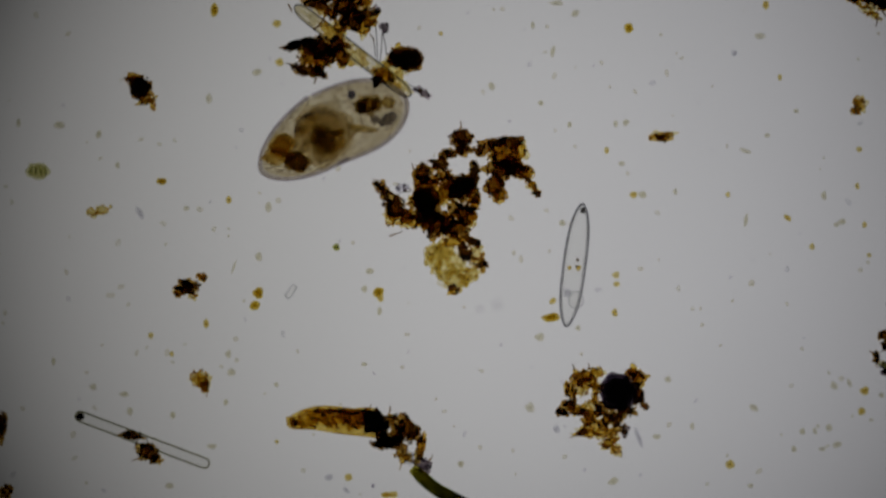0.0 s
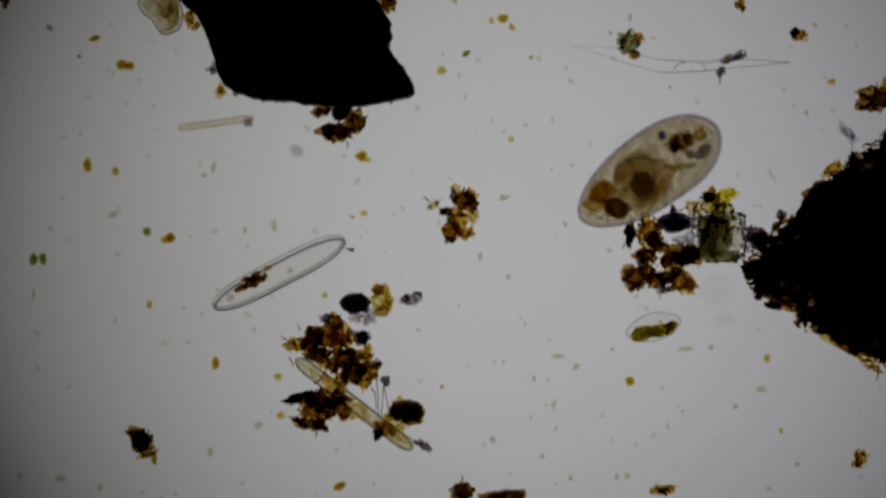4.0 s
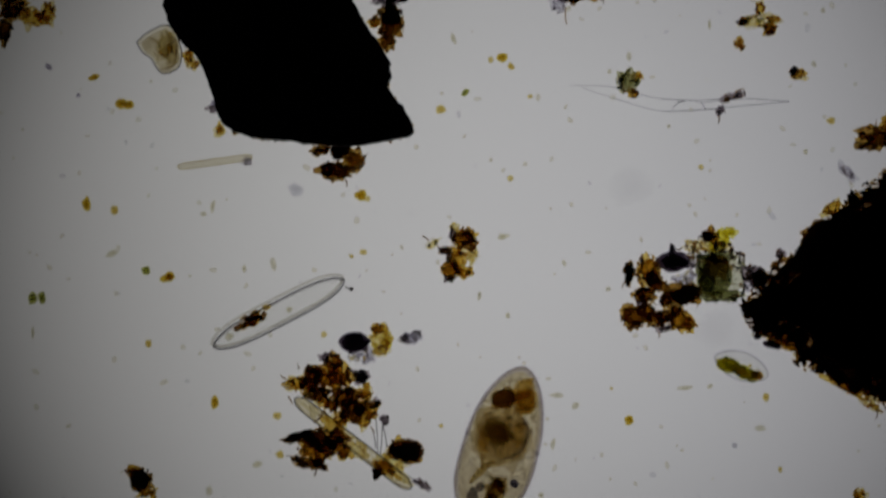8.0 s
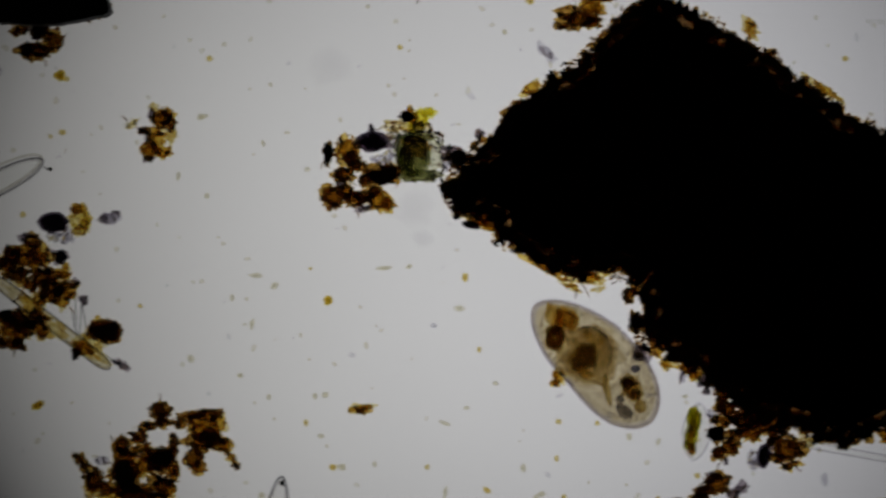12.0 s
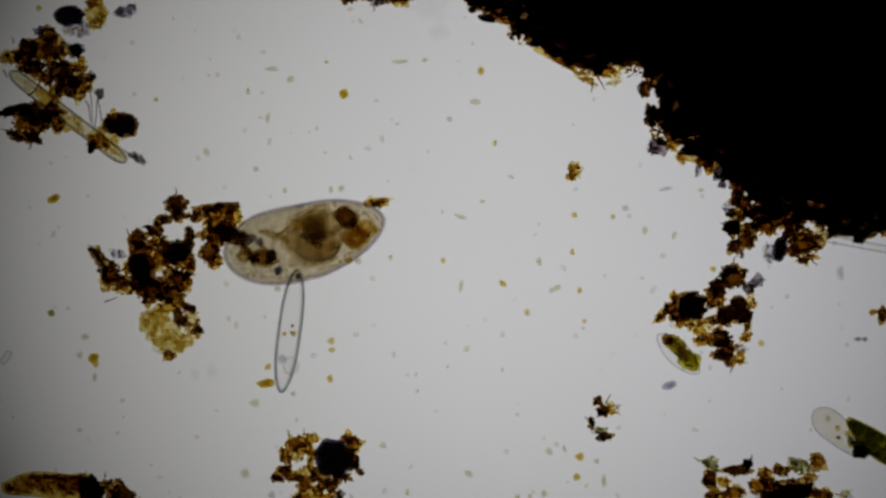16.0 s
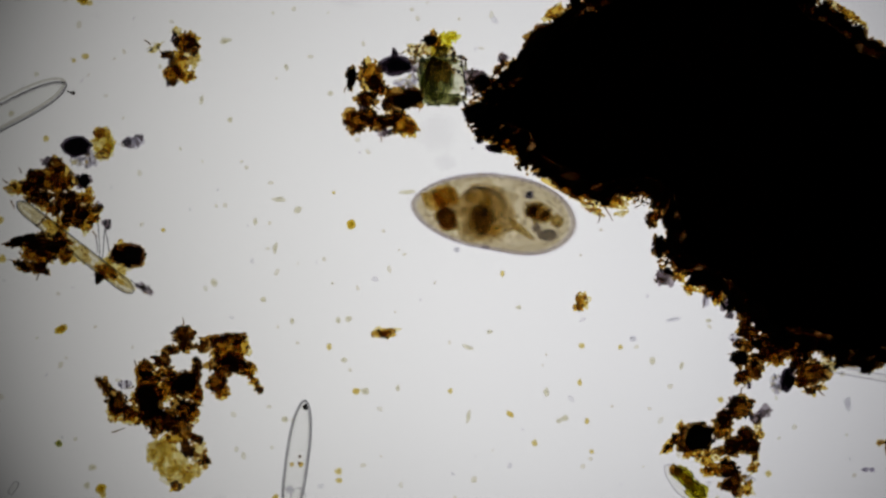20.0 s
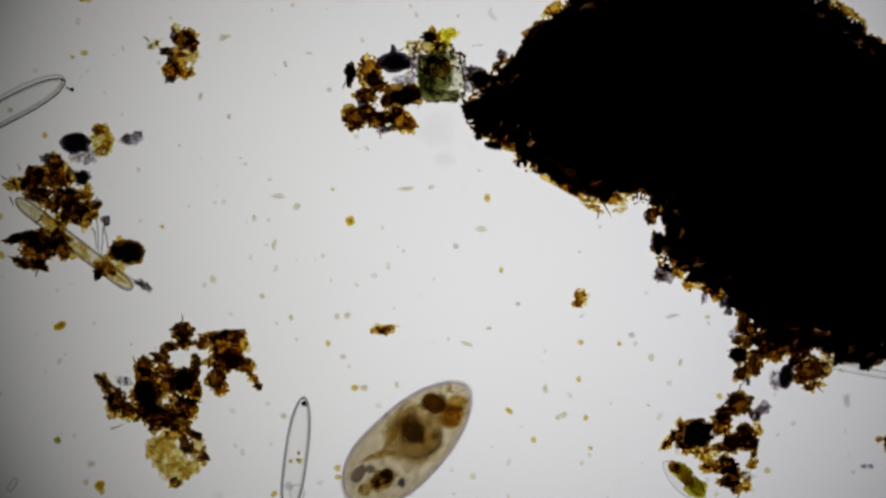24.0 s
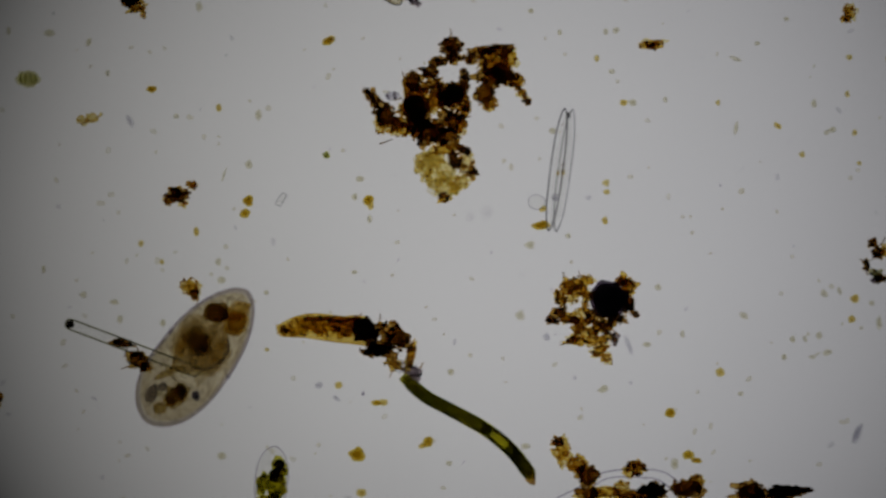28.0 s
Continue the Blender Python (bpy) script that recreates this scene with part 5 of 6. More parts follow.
def build_case():
    """The grainy tube of a larva-like case, and the green stalk that comes out of it."""
    rng = random.Random(61)
    base = at(590, 748)
    ob = thing("detritus_case", base, "amber grainy tube-shaped case with black lumps at one end", "detritus")
    bm = bmesh.new()
    line = smooth_line([at(514, 748, 0.02) - base, at(560, 740, 0.02) - base, at(620, 746, 0.02) - base, at(672, 752, 0.02) - base], 8)
    sweep(bm, line, 0.022, 14, False, 0.7, lambda t: 0.35 + 0.75 * math.sin(min(1, t * 1.6 + 0.12) * math.pi / 2))
    part("sheath", bm, MASS["a"], ob, "amber sheath")
    scatter(ob, base, [(545, 744, 24, 13, 4, "abaa", 8), (588, 741, 28, 15, 0, "abba", 8), (626, 742, 20, 15, 0, "abdb", 8), (575, 728, 26, 4, 0, "bda", 5), (520, 748, 8, 8, 0, "bd", 5), (612, 729, 24, 5, 0, "bd", 5), (648, 736, 12, 12, 0, "bdb", 6),
                       (666, 749, 22, 19, 10, "kkd", 9), (686, 782, 26, 13, 0, "kkd", 9), (718, 760, 29, 16, -38, "kdd", 9), (746, 786, 6, 20, -12, "bad", 6), (712, 806, 14, 9, -30, "bvd", 6),
                       (730, 812, 12, 8, 40, "wwf", 6), (750, 824, 12, 15, 20, "vvk", 7), (700, 770, 8, 6, 0, "aby", 5)], rng)
    wisps(ob, base, [(712, 818, 16, 250), (760, 815, 12, 60), (690, 728, 10, 90), (655, 725, 10, 80), (560, 728, 8, 100)], rng)
    base = at(850, 925)
    stalk = thing("green_stalk", base, "dark olive-green curved stalk with one bright yellow-green gap", "alga")
    pts = [at(x, y, 0.016) - base for x, y in ((729, 828), (770, 864), (816, 889), (877, 923), (923, 961), (961, 1010))]
    line = smooth_line(pts, 10)
    girth = lambda t: (0.6 + 2 * min(t, 0.05)) * (0.95 + 0.6 * min(t, 0.5)) * (1.0 if t < 0.93 else max(0.35, 1 - 130 * (t - 0.93) ** 2))
    bm = bmesh.new()
    sweep(bm, line, 0.0142, 16, False, 0.8, girth)
    part("sheath", bm, STALK, stalk)
    for first, last in ((1, 33), (38, 50)):
        bm = bmesh.new()
        sweep(bm, line[first:last], 0.0112, 14, False, 0.8, lambda t: 1.05 * min(1.0, 0.35 + 6 * min(t, 1 - t)))
        part("content", bm, MASS["h"], stalk, "dark green filling")
    # the filling leaves a spindle-shaped gap between two side strips
    for side in (-1, 1):
        strip = []
        for k in range(29, 43):
            along = (line[k + 1] - line[k - 1]).normalized()
            strip.append(line[k] + Vector((-along.y, along.x, 0)) * side * (0.0048 + 0.0045 * math.sin((k - 29) / 13 * math.pi)))
        bm = bmesh.new()
        sweep(bm, smooth_line(strip, 3), 0.0060, 10, False, 0.8, lambda t: 0.8 - 0.25 * math.sin(t * math.pi))
        part("content", bm, MASS["h"], stalk, "dark green filling beside the gap")
    bm = bmesh.new()
    lumpy(bm, (0, 0, 0), (0.019, 0.008, 0.005), 0.25, 2.0, 3)
    yolk = part("yolk", bm, tint("yolk", (0.95, 0.93, 0.50), (0.90, 0.87, 0.36), 40), stalk, "bright yellow-green spot")
    along = line[37] - line[34]
    yolk.location, yolk.rotation_euler = (line[35] + line[36]) / 2, (0, 0, math.atan2(along.y, along.x))
    bm = bmesh.new()
    ragged(bm, (0.008, 0.008, 0.006), 3.0)
    tip = part("tip", bm, MASS["b"], stalk, "brown tip")
    tip.location = line[-2]


def build_shells():
    global needle
    made = needle = diatom((1002, 578), (1031, 361), 39, "clear glassy lens-shaped diatom shell with toothed rim", 2.8, 2, 84, 0.0014, 0.0015, deep=0.009)
    rng = random.Random(71)
    for x, y, s, kind in ((98, -2, 5, "k"), (-6, 8, 4, "a"), (-4, -8, 5, "a"), (-50, 6, 9, "w"), (10, -4, 3, "d"), (80, 13, 2, "d"), (-2, -4, 3, "d")):
        ob = new("grain", speck_mesh(kind, rng.randrange(5)))
        ob.parent, ob.location, ob.scale = made, (x / 1000, y / 1000, 0.0), (s / 1000,) * 3
    second = diatom((377, -81), (608, -200), 43, "clear glassy oval diatom shell with a dotted rim and brown grains", 3.8, 6, 96, 0.0020, 0.0012, (GLASS_DARK, HAZY_WALL), 2.2)
    for i in range(34):
        ob = new("grain", crumb_mesh(rng.choice("babd"), rng.randrange(9)))
        s = rng.uniform(3, 7) / 1000
        ob.parent, ob.scale = second, (s * 1.3, s, s)
        u, w = rng.gauss(0, 12), rng.gauss(0, 6)
        ob.location = ((u - 46) / 1000, (w + 8) / 1000, 0.006 + rng.random() * 0.008)
    for x, y, s, kind in ((-96, 2, 8, "y"), (20, -4, 6, "y"), (134, -22, 4, "k"), (127, -15, 2, "k"), (130, -19, 2, "k")):
        ob = new("grain", speck_mesh(kind, rng.randrange(5)))
        ob.parent, ob.location, ob.scale = second, (x / 1000, y / 1000, 0.004), (s / 1000,) * 3
    rod = tube_shell((134, 734), (370, 823), 18, "clear straight glassy rod with a dark ball at one end", SHELL, line_mat=OLIVE_WALL, square=40)
    ob = new("end_ball", speck_mesh("k", 2))
    ob.parent, ob.location, ob.scale = rod, (-0.117, 0.0, 0), (0.007, 0.008, 0.008)
    tube = tube_shell((522, 11), (727, 170), 24, "clear yellow straight tube with rounded ends and a dark joint", FILAMENT, "yellow_tube")
    bm = bmesh.new()
    sweep(bm, lens_line(0.250, 0.0195, 12, 96), 0.0017, 6, True)
    part("inner_wall", bm, FILAMENT, tube, "amber inner wall")
    bm = bmesh.new()
    sweep(bm, smooth_line([Vector((-0.078, -0.0135, 0.004)), Vector((-0.074, 0.0, 0.009)), Vector((-0.076, 0.0165, 0.006))], 6), 0.0019, 6)
    part("joint", bm, M["d"], tube, "dark cross joint")
    for x, y, rx, ry, kind in ((-0.040, 0.002, 0.030, 0.010, "a"), (0.012, -0.002, 0.022, 0.008, "y"), (0.074, 0.001, 0.026, 0.009, "a"), (0.108, 0.004, 0.014, 0.006, "y"), (-0.095, 0.002, 0.020, 0.007, "f")):
        bm = bmesh.new()
        ragged(bm, (rx, ry, 0.005), x * 90)
        part("filling", bm, MASS[kind], tube, "amber filling").location = (x, y, 0)
    for k in range(9):
        bm = bmesh.new()
        lumpy(bm, (0, 0, 0), (0.0022, 0.0016, 0.0016), 0.4, k, 1)
        part("grain", bm, M["d"], tube).location = (rng.uniform(-0.01, 0.12), rng.uniform(-0.009, 0.009), 0.007)
    tube_shell((314, -398), (446, -416), 11, "pale yellow faint glassy rod", FILAMENT, "diatom_rod", FILAMENT)
    clump("small violet-grey crumb on the faint rod", [(436, -408, 8, 6, 10, "wwv", 5)], 66)
    tube_shell((1945, 302), (2110, 332), 12, "thin clear glassy needle", SHELL, "glass_needle", GLASS_PALE)
    tube_shell((508, 527), (522, 506), 10, "small clear glassy rod", SHELL, "small_rod", GLASS_PALE)
    tube_shell((2064, -444), (2180, -438), 6, "thin faint glassy needle", SHELL, "glass_needle", SHELL)
    # a long clear membrane, pointed at one end
    base = at(1200, -510)
    veil = thing("clear_membrane", base, "long faint clear membrane narrowing to a point", "membrane")
    for corners, mat in ((((1008, -542), (1080, -540), (1160, -520), (1225, -516), (1300, -520), (1396, -514)), GLASS_PALE),
                         (((1030, -538), (1110, -512), (1168, -497), (1225, -498), (1290, -504), (1396, -514)), GLASS_PALE),
                         (((1188, -501), (1200, -512), (1212, -514)), GLASS_RIM), (((1168, -497), (1225, -498), (1262, -501)), GLASS_PALE), (((1170, -519), (1222, -516), (1246, -512), (1290, -521)), GLASS_PALE), (((1240, -514), (1248, -500)), PELLICLE)):
        bm = bmesh.new()
        sweep(bm, smooth_line([at(x, y, 0.008) - base for x, y in corners], 8), 0.0013, 6, taper=lambda t: 0.6 + 0.5 * t)
        part("edge_line", bm, mat, veil)
    # hairs on the brown clump
    base = at(672, 80)
    hair = thing("bristle_tuft", base, "tuft of thin clear bristles", "bristles")
    for a, b in (((664, 40), (668, 110)), ((676, 60), (672, 112)), ((660, 68), (664, 100)), ((678, 62), (684, 98)), ((722, 148), (744, 168))):
        bm = bmesh.new()
        sweep(bm, smooth_line([at(*a, 0.012) - base, at((a[0] + b[0]) / 2 + 1, (a[1] + b[1]) / 2, 0.016) - base, at(*b, 0.006) - base], 5), 0.0012, 5)
        part("bristle", bm, GLASS_RIM, hair)
    # a curved glassy tube under the last clump
    base = at(1150, 1010)
    arc = thing("curved_tube", base, "clear glassy curved tube half under brown crumbs", "membrane")
    for corners in (((1000, 1046), (1060, 1016), (1090, 998), (1150, 994), (1195, 1000), (1240, 1034), (1290, 1060)), ((1040, 1050), (1070, 1022), (1100, 1008), (1150, 1008), (1185, 1014), (1225, 1046))):
        bm = bmesh.new()
        sweep(bm, smooth_line([at(x, y, 0.01) - base for x, y in corners], 8), 0.0017, 6)
        part("edge_line", bm, PELLICLE, arc)
    # a tiny clear ring that is pushed out of the long shell
    global ring
    ring = thing("clear_ring", at(1019, 531, 0.02), "tiny faint clear round ring beside the glassy shell", "membrane")
    bm = bmesh.new()
    sweep(bm, [Vector((0.013 * math.cos(k * math.tau / 40), 0.015 * math.sin(k * math.tau / 40), 0)) for k in range(40)], 0.0012, 6, True)
    part("rim", bm, GLASS_PALE, ring, "thin grey rim")
    bm = bmesh.new()
    lumpy(bm, (0, 0, 0), (0.012, 0.014, 0.006), 0.1, 4.0, 2)
    part("film", bm, SHELL, ring, "clear film")
    # the blue-green block
    base = at(1275, -205)
    block = thing("green_block", base, "olive-green translucent square block with dark grains", "alga")
    bm = bmesh.new()
    bmesh.ops.create_cube(bm, size=1.0, matrix=Matrix.Translation((0, 0, 0.025)) @ Matrix.Rotation(0.12, 4, "Z") @ Matrix.Diagonal((0.076, 0.084, 0.05, 1)))
    bmesh.ops.bevel(bm, geom=bm.edges[:], offset=0.016, segments=3, affect="EDGES")
    bmesh.ops.subdivide_edges(bm, edges=bm.edges[:], cuts=3, use_grid_fill=True)
    for v in bm.verts:
        v.co += Vector((noise.noise(v.co * 60), noise.noise(v.co * 60 + Vector((9, 0, 0))), 0)) * 0.006
    part("block", bm, tint("block_green", (0.90, 0.90, 0.82), (0.80, 0.805, 0.69), 60), block, "clear grey-green body")
    rng = random.Random(9)

    def soft_lump(name, x, y, rx, ry, turn, mat, label, shells, seed, rough=0.35):
        lump_bm = bmesh.new()
        for share in shells:
            lumpy(lump_bm, (0, 0, 0), (rx * share / 1000, ry * share / 1000, 0.014 * share), rough, seed + share, 3)
        lump = part(name, lump_bm, mat, block, label)
        lump.location, lump.rotation_euler = at(x, y, 0.026) - base, (0, 0, radians(turn))
    olive = mottle("block_olive", [(0.36, (0.87, 0.87, 0.76)), (0.50, (0.72, 0.725, 0.585)), (0.64, (0.50, 0.51, 0.37))], 90.0, 0.01)
    soft_lump("content", 1262, -208, 32, 40, 0, olive, "olive-green filling", (1.0, 0.9, 0.75), 1.0, 0.25)
    soft_lump("content", 1268, -222, 24, 18, -10, MASS["b"], "brown patch", (1.0,), 2.0, 0.6)
    soft_lump("content", 1278, -170, 36, 10, 4, olive, "dark green lower edge", (1.0, 0.8), 3.0, 0.5)
    soft_lump("content", 1268, -238, 34, 8, 0, olive, "dark green upper edge", (1.0, 0.7), 4.0, 0.5)
    soft_lump("content", 1250, -194, 16, 26, 0, olive, "dark green patch", (1.0, 0.7), 5.0, 0.5)
    dots = []
    for i in range(70):
        x = 1240 + 74 * rng.random() ** 0.7
        dots.append((at(x, rng.uniform(-246, -164), 0.052) - base, rng.choice((0.0012, 0.0016, 0.0022, 0.003)), rng.choice("kddh")))
    for i in range(46):
        a = rng.random() * math.tau
        dots.append((at(1276 + 39 * max(-1, min(1, 1.3 * math.cos(a))), -205 + 43 * max(-1, min(1, 1.3 * math.sin(a))), 0.02) - base, rng.choice((0.0014, 0.002, 0.0028)), rng.choice("kdqh")))
    crumble("grain_dust", block, dots, rng, "tiny black grains")
    bm = bmesh.new()
    square = [Vector((0.038 * math.copysign(abs(math.cos(a)) ** 0.35, math.cos(a)), 0.042 * math.copysign(abs(math.sin(a)) ** 0.35, math.sin(a)), 0.03)) for a in (k * math.tau / 64 + 0.01 for k in range(64))]
    sweep(bm, [Matrix.Rotation(0.12, 3, "Z") @ v for v in square], 0.0013, 6, True)
    part("rim", bm, GLASS_RIM, block, "thin dark rim")


# ---- loose specks ----
PLACED = []


def specks(kind, label, spots, seed):
    """Loose specks on the slide: (x, y, half length, half width, turn)."""
    rng, fresh = random.Random(seed), []
    for x, y, rx, ry, turn in spots:
        if any((x - px) ** 2 + (y - py) ** 2 < 14 ** 2 for px, py in PLACED) and kind not in "c":
            continue
        ob = new("speck", speck_mesh("o" if kind == "a" and max(rx, ry) >= 9 else "e" if kind == "a" and max(rx, ry) <= 6 else kind, rng.randrange(9)))
        ob.location = at(x, y, ry * 0.0006)
        ob.scale = (rx / 1000 * 1.1, ry / 1000 * 1.1, ry / 1000)
        ob.rotation_euler = (0, 0, radians(turn))
        tagged(ob, label, "speck", "loose specks")
        fresh.append((x, y))
    PLACED.extend(fresh)


def build_specks():
    amber = "small amber speck lying on the glass slide"
    specks("a", amber, [(380, 18, 6, 12, 0), (490, 42, 8, 7, 0), (495, 111, 7, 7, 0), (286, 321, 9, 6, 0), (405, 354, 5, 7, 0), (196, 366, 3, 4, 0)], 1)
    specks("a", amber, [(1113, 50, 8, 9, 0), (1355, 9, 6, 8, 0), (1380, 137, 4, 6, 0), (1074, 267, 4, 6, 0), (1530, 398, 4, 6, 0), (1437, 437, 5, 6, 0), (1517, 330, 4, 6, 0), (1288, 345, 4, 5, 0)], 2)
    specks("a", amber, [(457, 519, 8, 9, 0), (451, 541, 9, 8, 30), (670, 517, 9, 8, 30), (674, 528, 5, 7, 0), (365, 573, 5, 8, 0), (267, 594, 5, 6, 0), (617, 845, 7, 7, 0), (490, 782, 4, 4, 0), (304, 627, 4, 5, 0)], 3)
    specks("a", amber, [(1090, 487, 6, 6, 0), (1088, 554, 5, 7, 0), (978, 533, 7, 5, 40), (975, 562, 14, 7, 10), (1292, 822, 8, 8, 0), (1525, 728, 6, 7, 0)], 4)
    specks("a", amber, [(153, -332, 7, 12, 0), (203, -321, 6, 8, 0), (214, -510, 10, 9, 0), (228, -508, 9, 8, 0), (166, -557, 10, 5, 20), (638, -348, 9, 9, 0), (650, -342, 6, 6, 0), (296, -202, 12, 7, 10), (300, -205, 7, 9, 0), (263, -85, 5, 7, 0)], 5)
    specks("a", amber, [(888, -592, 10, 8, 0), (868, -588, 5, 6, 0), (904, -576, 5, 7, 30), (938, -523, 5, 4, 0), (903, -378, 6, 6, 0), (780, -500, 8, 8, 0), (393, -462, 6, 8, 0), (1118, 55, 7, 5, 0), (1082, -6, 3, 3, 0), (643, -247, 6, 5, 0), (622, -240, 4, 4, 0)], 6)
    specks("a", amber, [(1521, 265, 5, 5, 0), (1589, 267, 4, 5, 0), (1513, 331, 6, 5, 0), (1436, 436, 7, 6, 0), (1538, 452, 4, 4, 0), (1394, 386, 8, 5, -40), (1121, 345, 7, 6, 0), (1091, 503, 6, 5, 0), (598, 236, 11, 7, 25), (605, 233, 6, 6, 0)], 7)
    specks("a", amber, [(1287, 816, 7, 7, 0), (1519, 722, 6, 6, 0), (1530, 692, 7, 7, 0)], 8)
    specks("a", amber, [(684, 876, 9, 5, 0), (697, 876, 7, 6, 0), (650, 968, 13, 12, 0), (1204, 894, 8, 9, -30), (1236, 968, 9, 8, 0), (1250, 978, 10, 5, -10), (658, 1036, 8, 7, 0), (775, 945, 8, 10, -30), (765, 952, 7, 5, 20)], 9)
    specks("a", amber, [(2066, 440, 7, 8, 0), (1766, 360, 5, 5, 0), (1851, 491, 6, 6, 0), (2030, 140, 4, 4, 0), (1470, -480, 7, 6, 0), (2028, -378, 6, 5, 0), (1240, -398, 5, 5, 0), (780, 60, 4, 4, 0), (1358, 10, 5, 6, 0), (573, -102, 5, 6, 0)], 10)
    faint = "faint pale yellow speck lying on the glass slide"
    specks("y", faint, [(455, 128, 9, 6, 20), (475, 367, 6, 10, 0), (175, 238, 5, 8, -20), (370, 175, 6, 9, 0), (33, 218, 4, 8, 0), (208, 293, 4, 6, 0), (330, 369, 5, 5, 0), (105, 222, 10, 7, 0)], 11)
    specks("y", faint, [(870, 153, 6, 8, 20), (957, 183, 5, 5, 0), (1008, 221, 4, 6, 0), (1090, 220, 4, 6, 0), (1108, 217, 6, 6, 30), (1137, 345, 7, 6, 0), (1320, 390, 4, 13, -10), (1395, 388, 7, 8, 40), (1320, 268, 10, 4, -20), (1345, 64, 10, 6, 0), (985, 6, 12, 5, 0), (1018, 24, 8, 6, 40), (978, 92, 4, 10, -10), (995, 395, 6, 6, 0)], 12)
    specks("y", faint, [(458, 455, 6, 8, 0), (414, 473, 2, 13, -20), (655, 480, 7, 6, 0), (645, 512, 5, 6, 0), (672, 551, 4, 8, 0), (404, 627, 5, 7, 0), (410, 659, 7, 7, 0), (400, 712, 4, 6, 0), (230, 728, 6, 8, 0), (306, 735, 5, 7, 0), (165, 685, 6, 6, 0), (220, 698, 8, 5, 0), (95, 640, 4, 8, 0), (489, 681, 4, 4, 0), (645, 645, 5, 4, 0)], 13)
    specks("y", faint, [(375, 790, 9, 5, 0), (300, 860, 8, 6, 0), (955, 597, 8, 7, 0), (1023, 581, 5, 5, 0), (938, 722, 8, 9, 0), (1182, 672, 6, 6, 0), (1442, 763, 4, 7, 20), (1405, 795, 5, 6, 0), (1476, 683, 6, 8, 30), (1503, 678, 4, 8, 20), (815, 822, 5, 6, 0), (1085, 852, 9, 6, 30), (1162, 773, 8, 5, 0), (1225, 755, 4, 7, 0)], 14)
    specks("y", faint, [(376, -328, 4, 11, -10), (360, -315, 6, 5, 0), (198, -245, 12, 6, 25), (58, -105, 3, 12, 0), (380, 20, 7, 12, 0), (493, 42, 8, 7, 0), (891, -275, 10, 5, 15), (898, -135, 4, 5, 0), (848, -170, 4, 9, -10), (998, -228, 4, 7, 20), (1076, -182, 5, 5, 0), (1113, -593, 4, 8, 0), (802, -625, 4, 10, 20), (1078, -567, 4, 5, 0), (484, -225, 5, 12, 10), (432, -218, 4, 7, 0)], 15)
    specks("y", faint, [(978, 5, 12, 6, 0), (1023, 15, 5, 9, -20), (1213, -7, 13, 4, 5), (1256, -10, 6, 4, 30), (943, 45, 4, 7, 0), (1456, -675, 4, 5, 0), (1155, -700, 4, 10, 20), (1440, -580, 4, 6, 30), (1255, -650, 3, 9, 0), (1183, -470, 4, 4, 0), (1425, -425, 4, 5, 0), (1340, -100, 10, 4, 0)], 16)
    specks("y", faint, [(1480, 398, 5, 5, 0), (1490, 393, 7, 5, 20), (1458, 347, 5, 8, 0), (1646, 292, 5, 7, 0), (1387, 137, 4, 5, 0), (1409, 197, 5, 4, 0), (1358, 240, 5, 4, 0), (956, 184, 4, 4, 0), (1006, 221, 4, 4, 0), (1089, 221, 4, 5, 0), (1106, 220, 4, 8, -20), (871, 160, 8, 8, 30), (1100, 290, 6, 5, 0), (1320, 394, 4, 12, -10), (1195, 340, 4, 6, 0), (1697, 300, 4, 8, -20), (1745, 220, 6, 4, 0)], 17)
    specks("y", faint, [(615, 838, 9, 8, 0), (774, 940, 8, 7, 0), (604, 840, 5, 4, 0), (948, 953, 8, 6, 0), (812, 983, 6, 5, 0), (410, 970, 8, 7, 0), (1088, 854, 9, 6, 40), (1212, 985, 6, 10, 0), (1328, 860, 5, 4, 0), (1455, 795, 6, 4, 0), (1334, 722, 9, 6, -30), (1405, 786, 6, 6, 0), (1467, 757, 6, 7, 0), (1482, 787, 8, 6, 15), (1785, 950, 5, 4, 0), (1420, 764, 5, 6, 0), (1573, 735, 5, 12, 0), (1560, 700, 5, 5, 0)], 18)
    grey = "faint violet-grey speck lying on the glass slide"
    specks("v", grey, [(86, -575, 8, 5, -40), (138, -525, 4, 4, 0), (378, -510, 6, 8, 0), (1608, -62, 3, 3, 0), (2022, 484, 6, 4, 0), (2034, 484, 5, 4, 0), (1690, 566, 12, 7, 20), (660, 860, 3, 4, 0)], 19)
    specks("w", grey, [(248, 377, 5, 13, 30), (985, 760, 6, 7, 0), (523, -358, 14, 11, -30), (1131, 776, 4, 18, 20), (1683, 218, 12, 4, 10), (1611, 252, 7, 6, 0), (1991, 367, 6, 12, 0), (1535, 930, 6, 18, -20), (582, 845, 8, 6, 20), (613, 868, 8, 4, -40), (2006, 765, 9, 8, 0), (1300, 95, 5, 5, 0), (1532, 932, 5, 16, -25), (1118, 345, 5, 4, 0)], 20)
    specks("h", "small dark green speck lying on the glass slide", [(58, -166, 7, 11, 0), (74, -167, 6, 10, 0), (258, -215, 7, 7, 0), (1118, 53, 7, 8, 0), (595, 438, 6, 6, 0), (823, -530, 8, 5, 40)], 21)
    # out-of-focus smudges
    specks("c", "very faint blurred round smudge in the water", [(1118, -364, 34, 34, 0), (1262, -110, 34, 30, 0), (880, 540, 12, 14, 0), (1280, -60, 20, 16, 0), (850, 548, 8, 10, 0), (2107, 514, 36, 34, 0)], 22)
    # the countless palest flecks
    rng = random.Random(77)
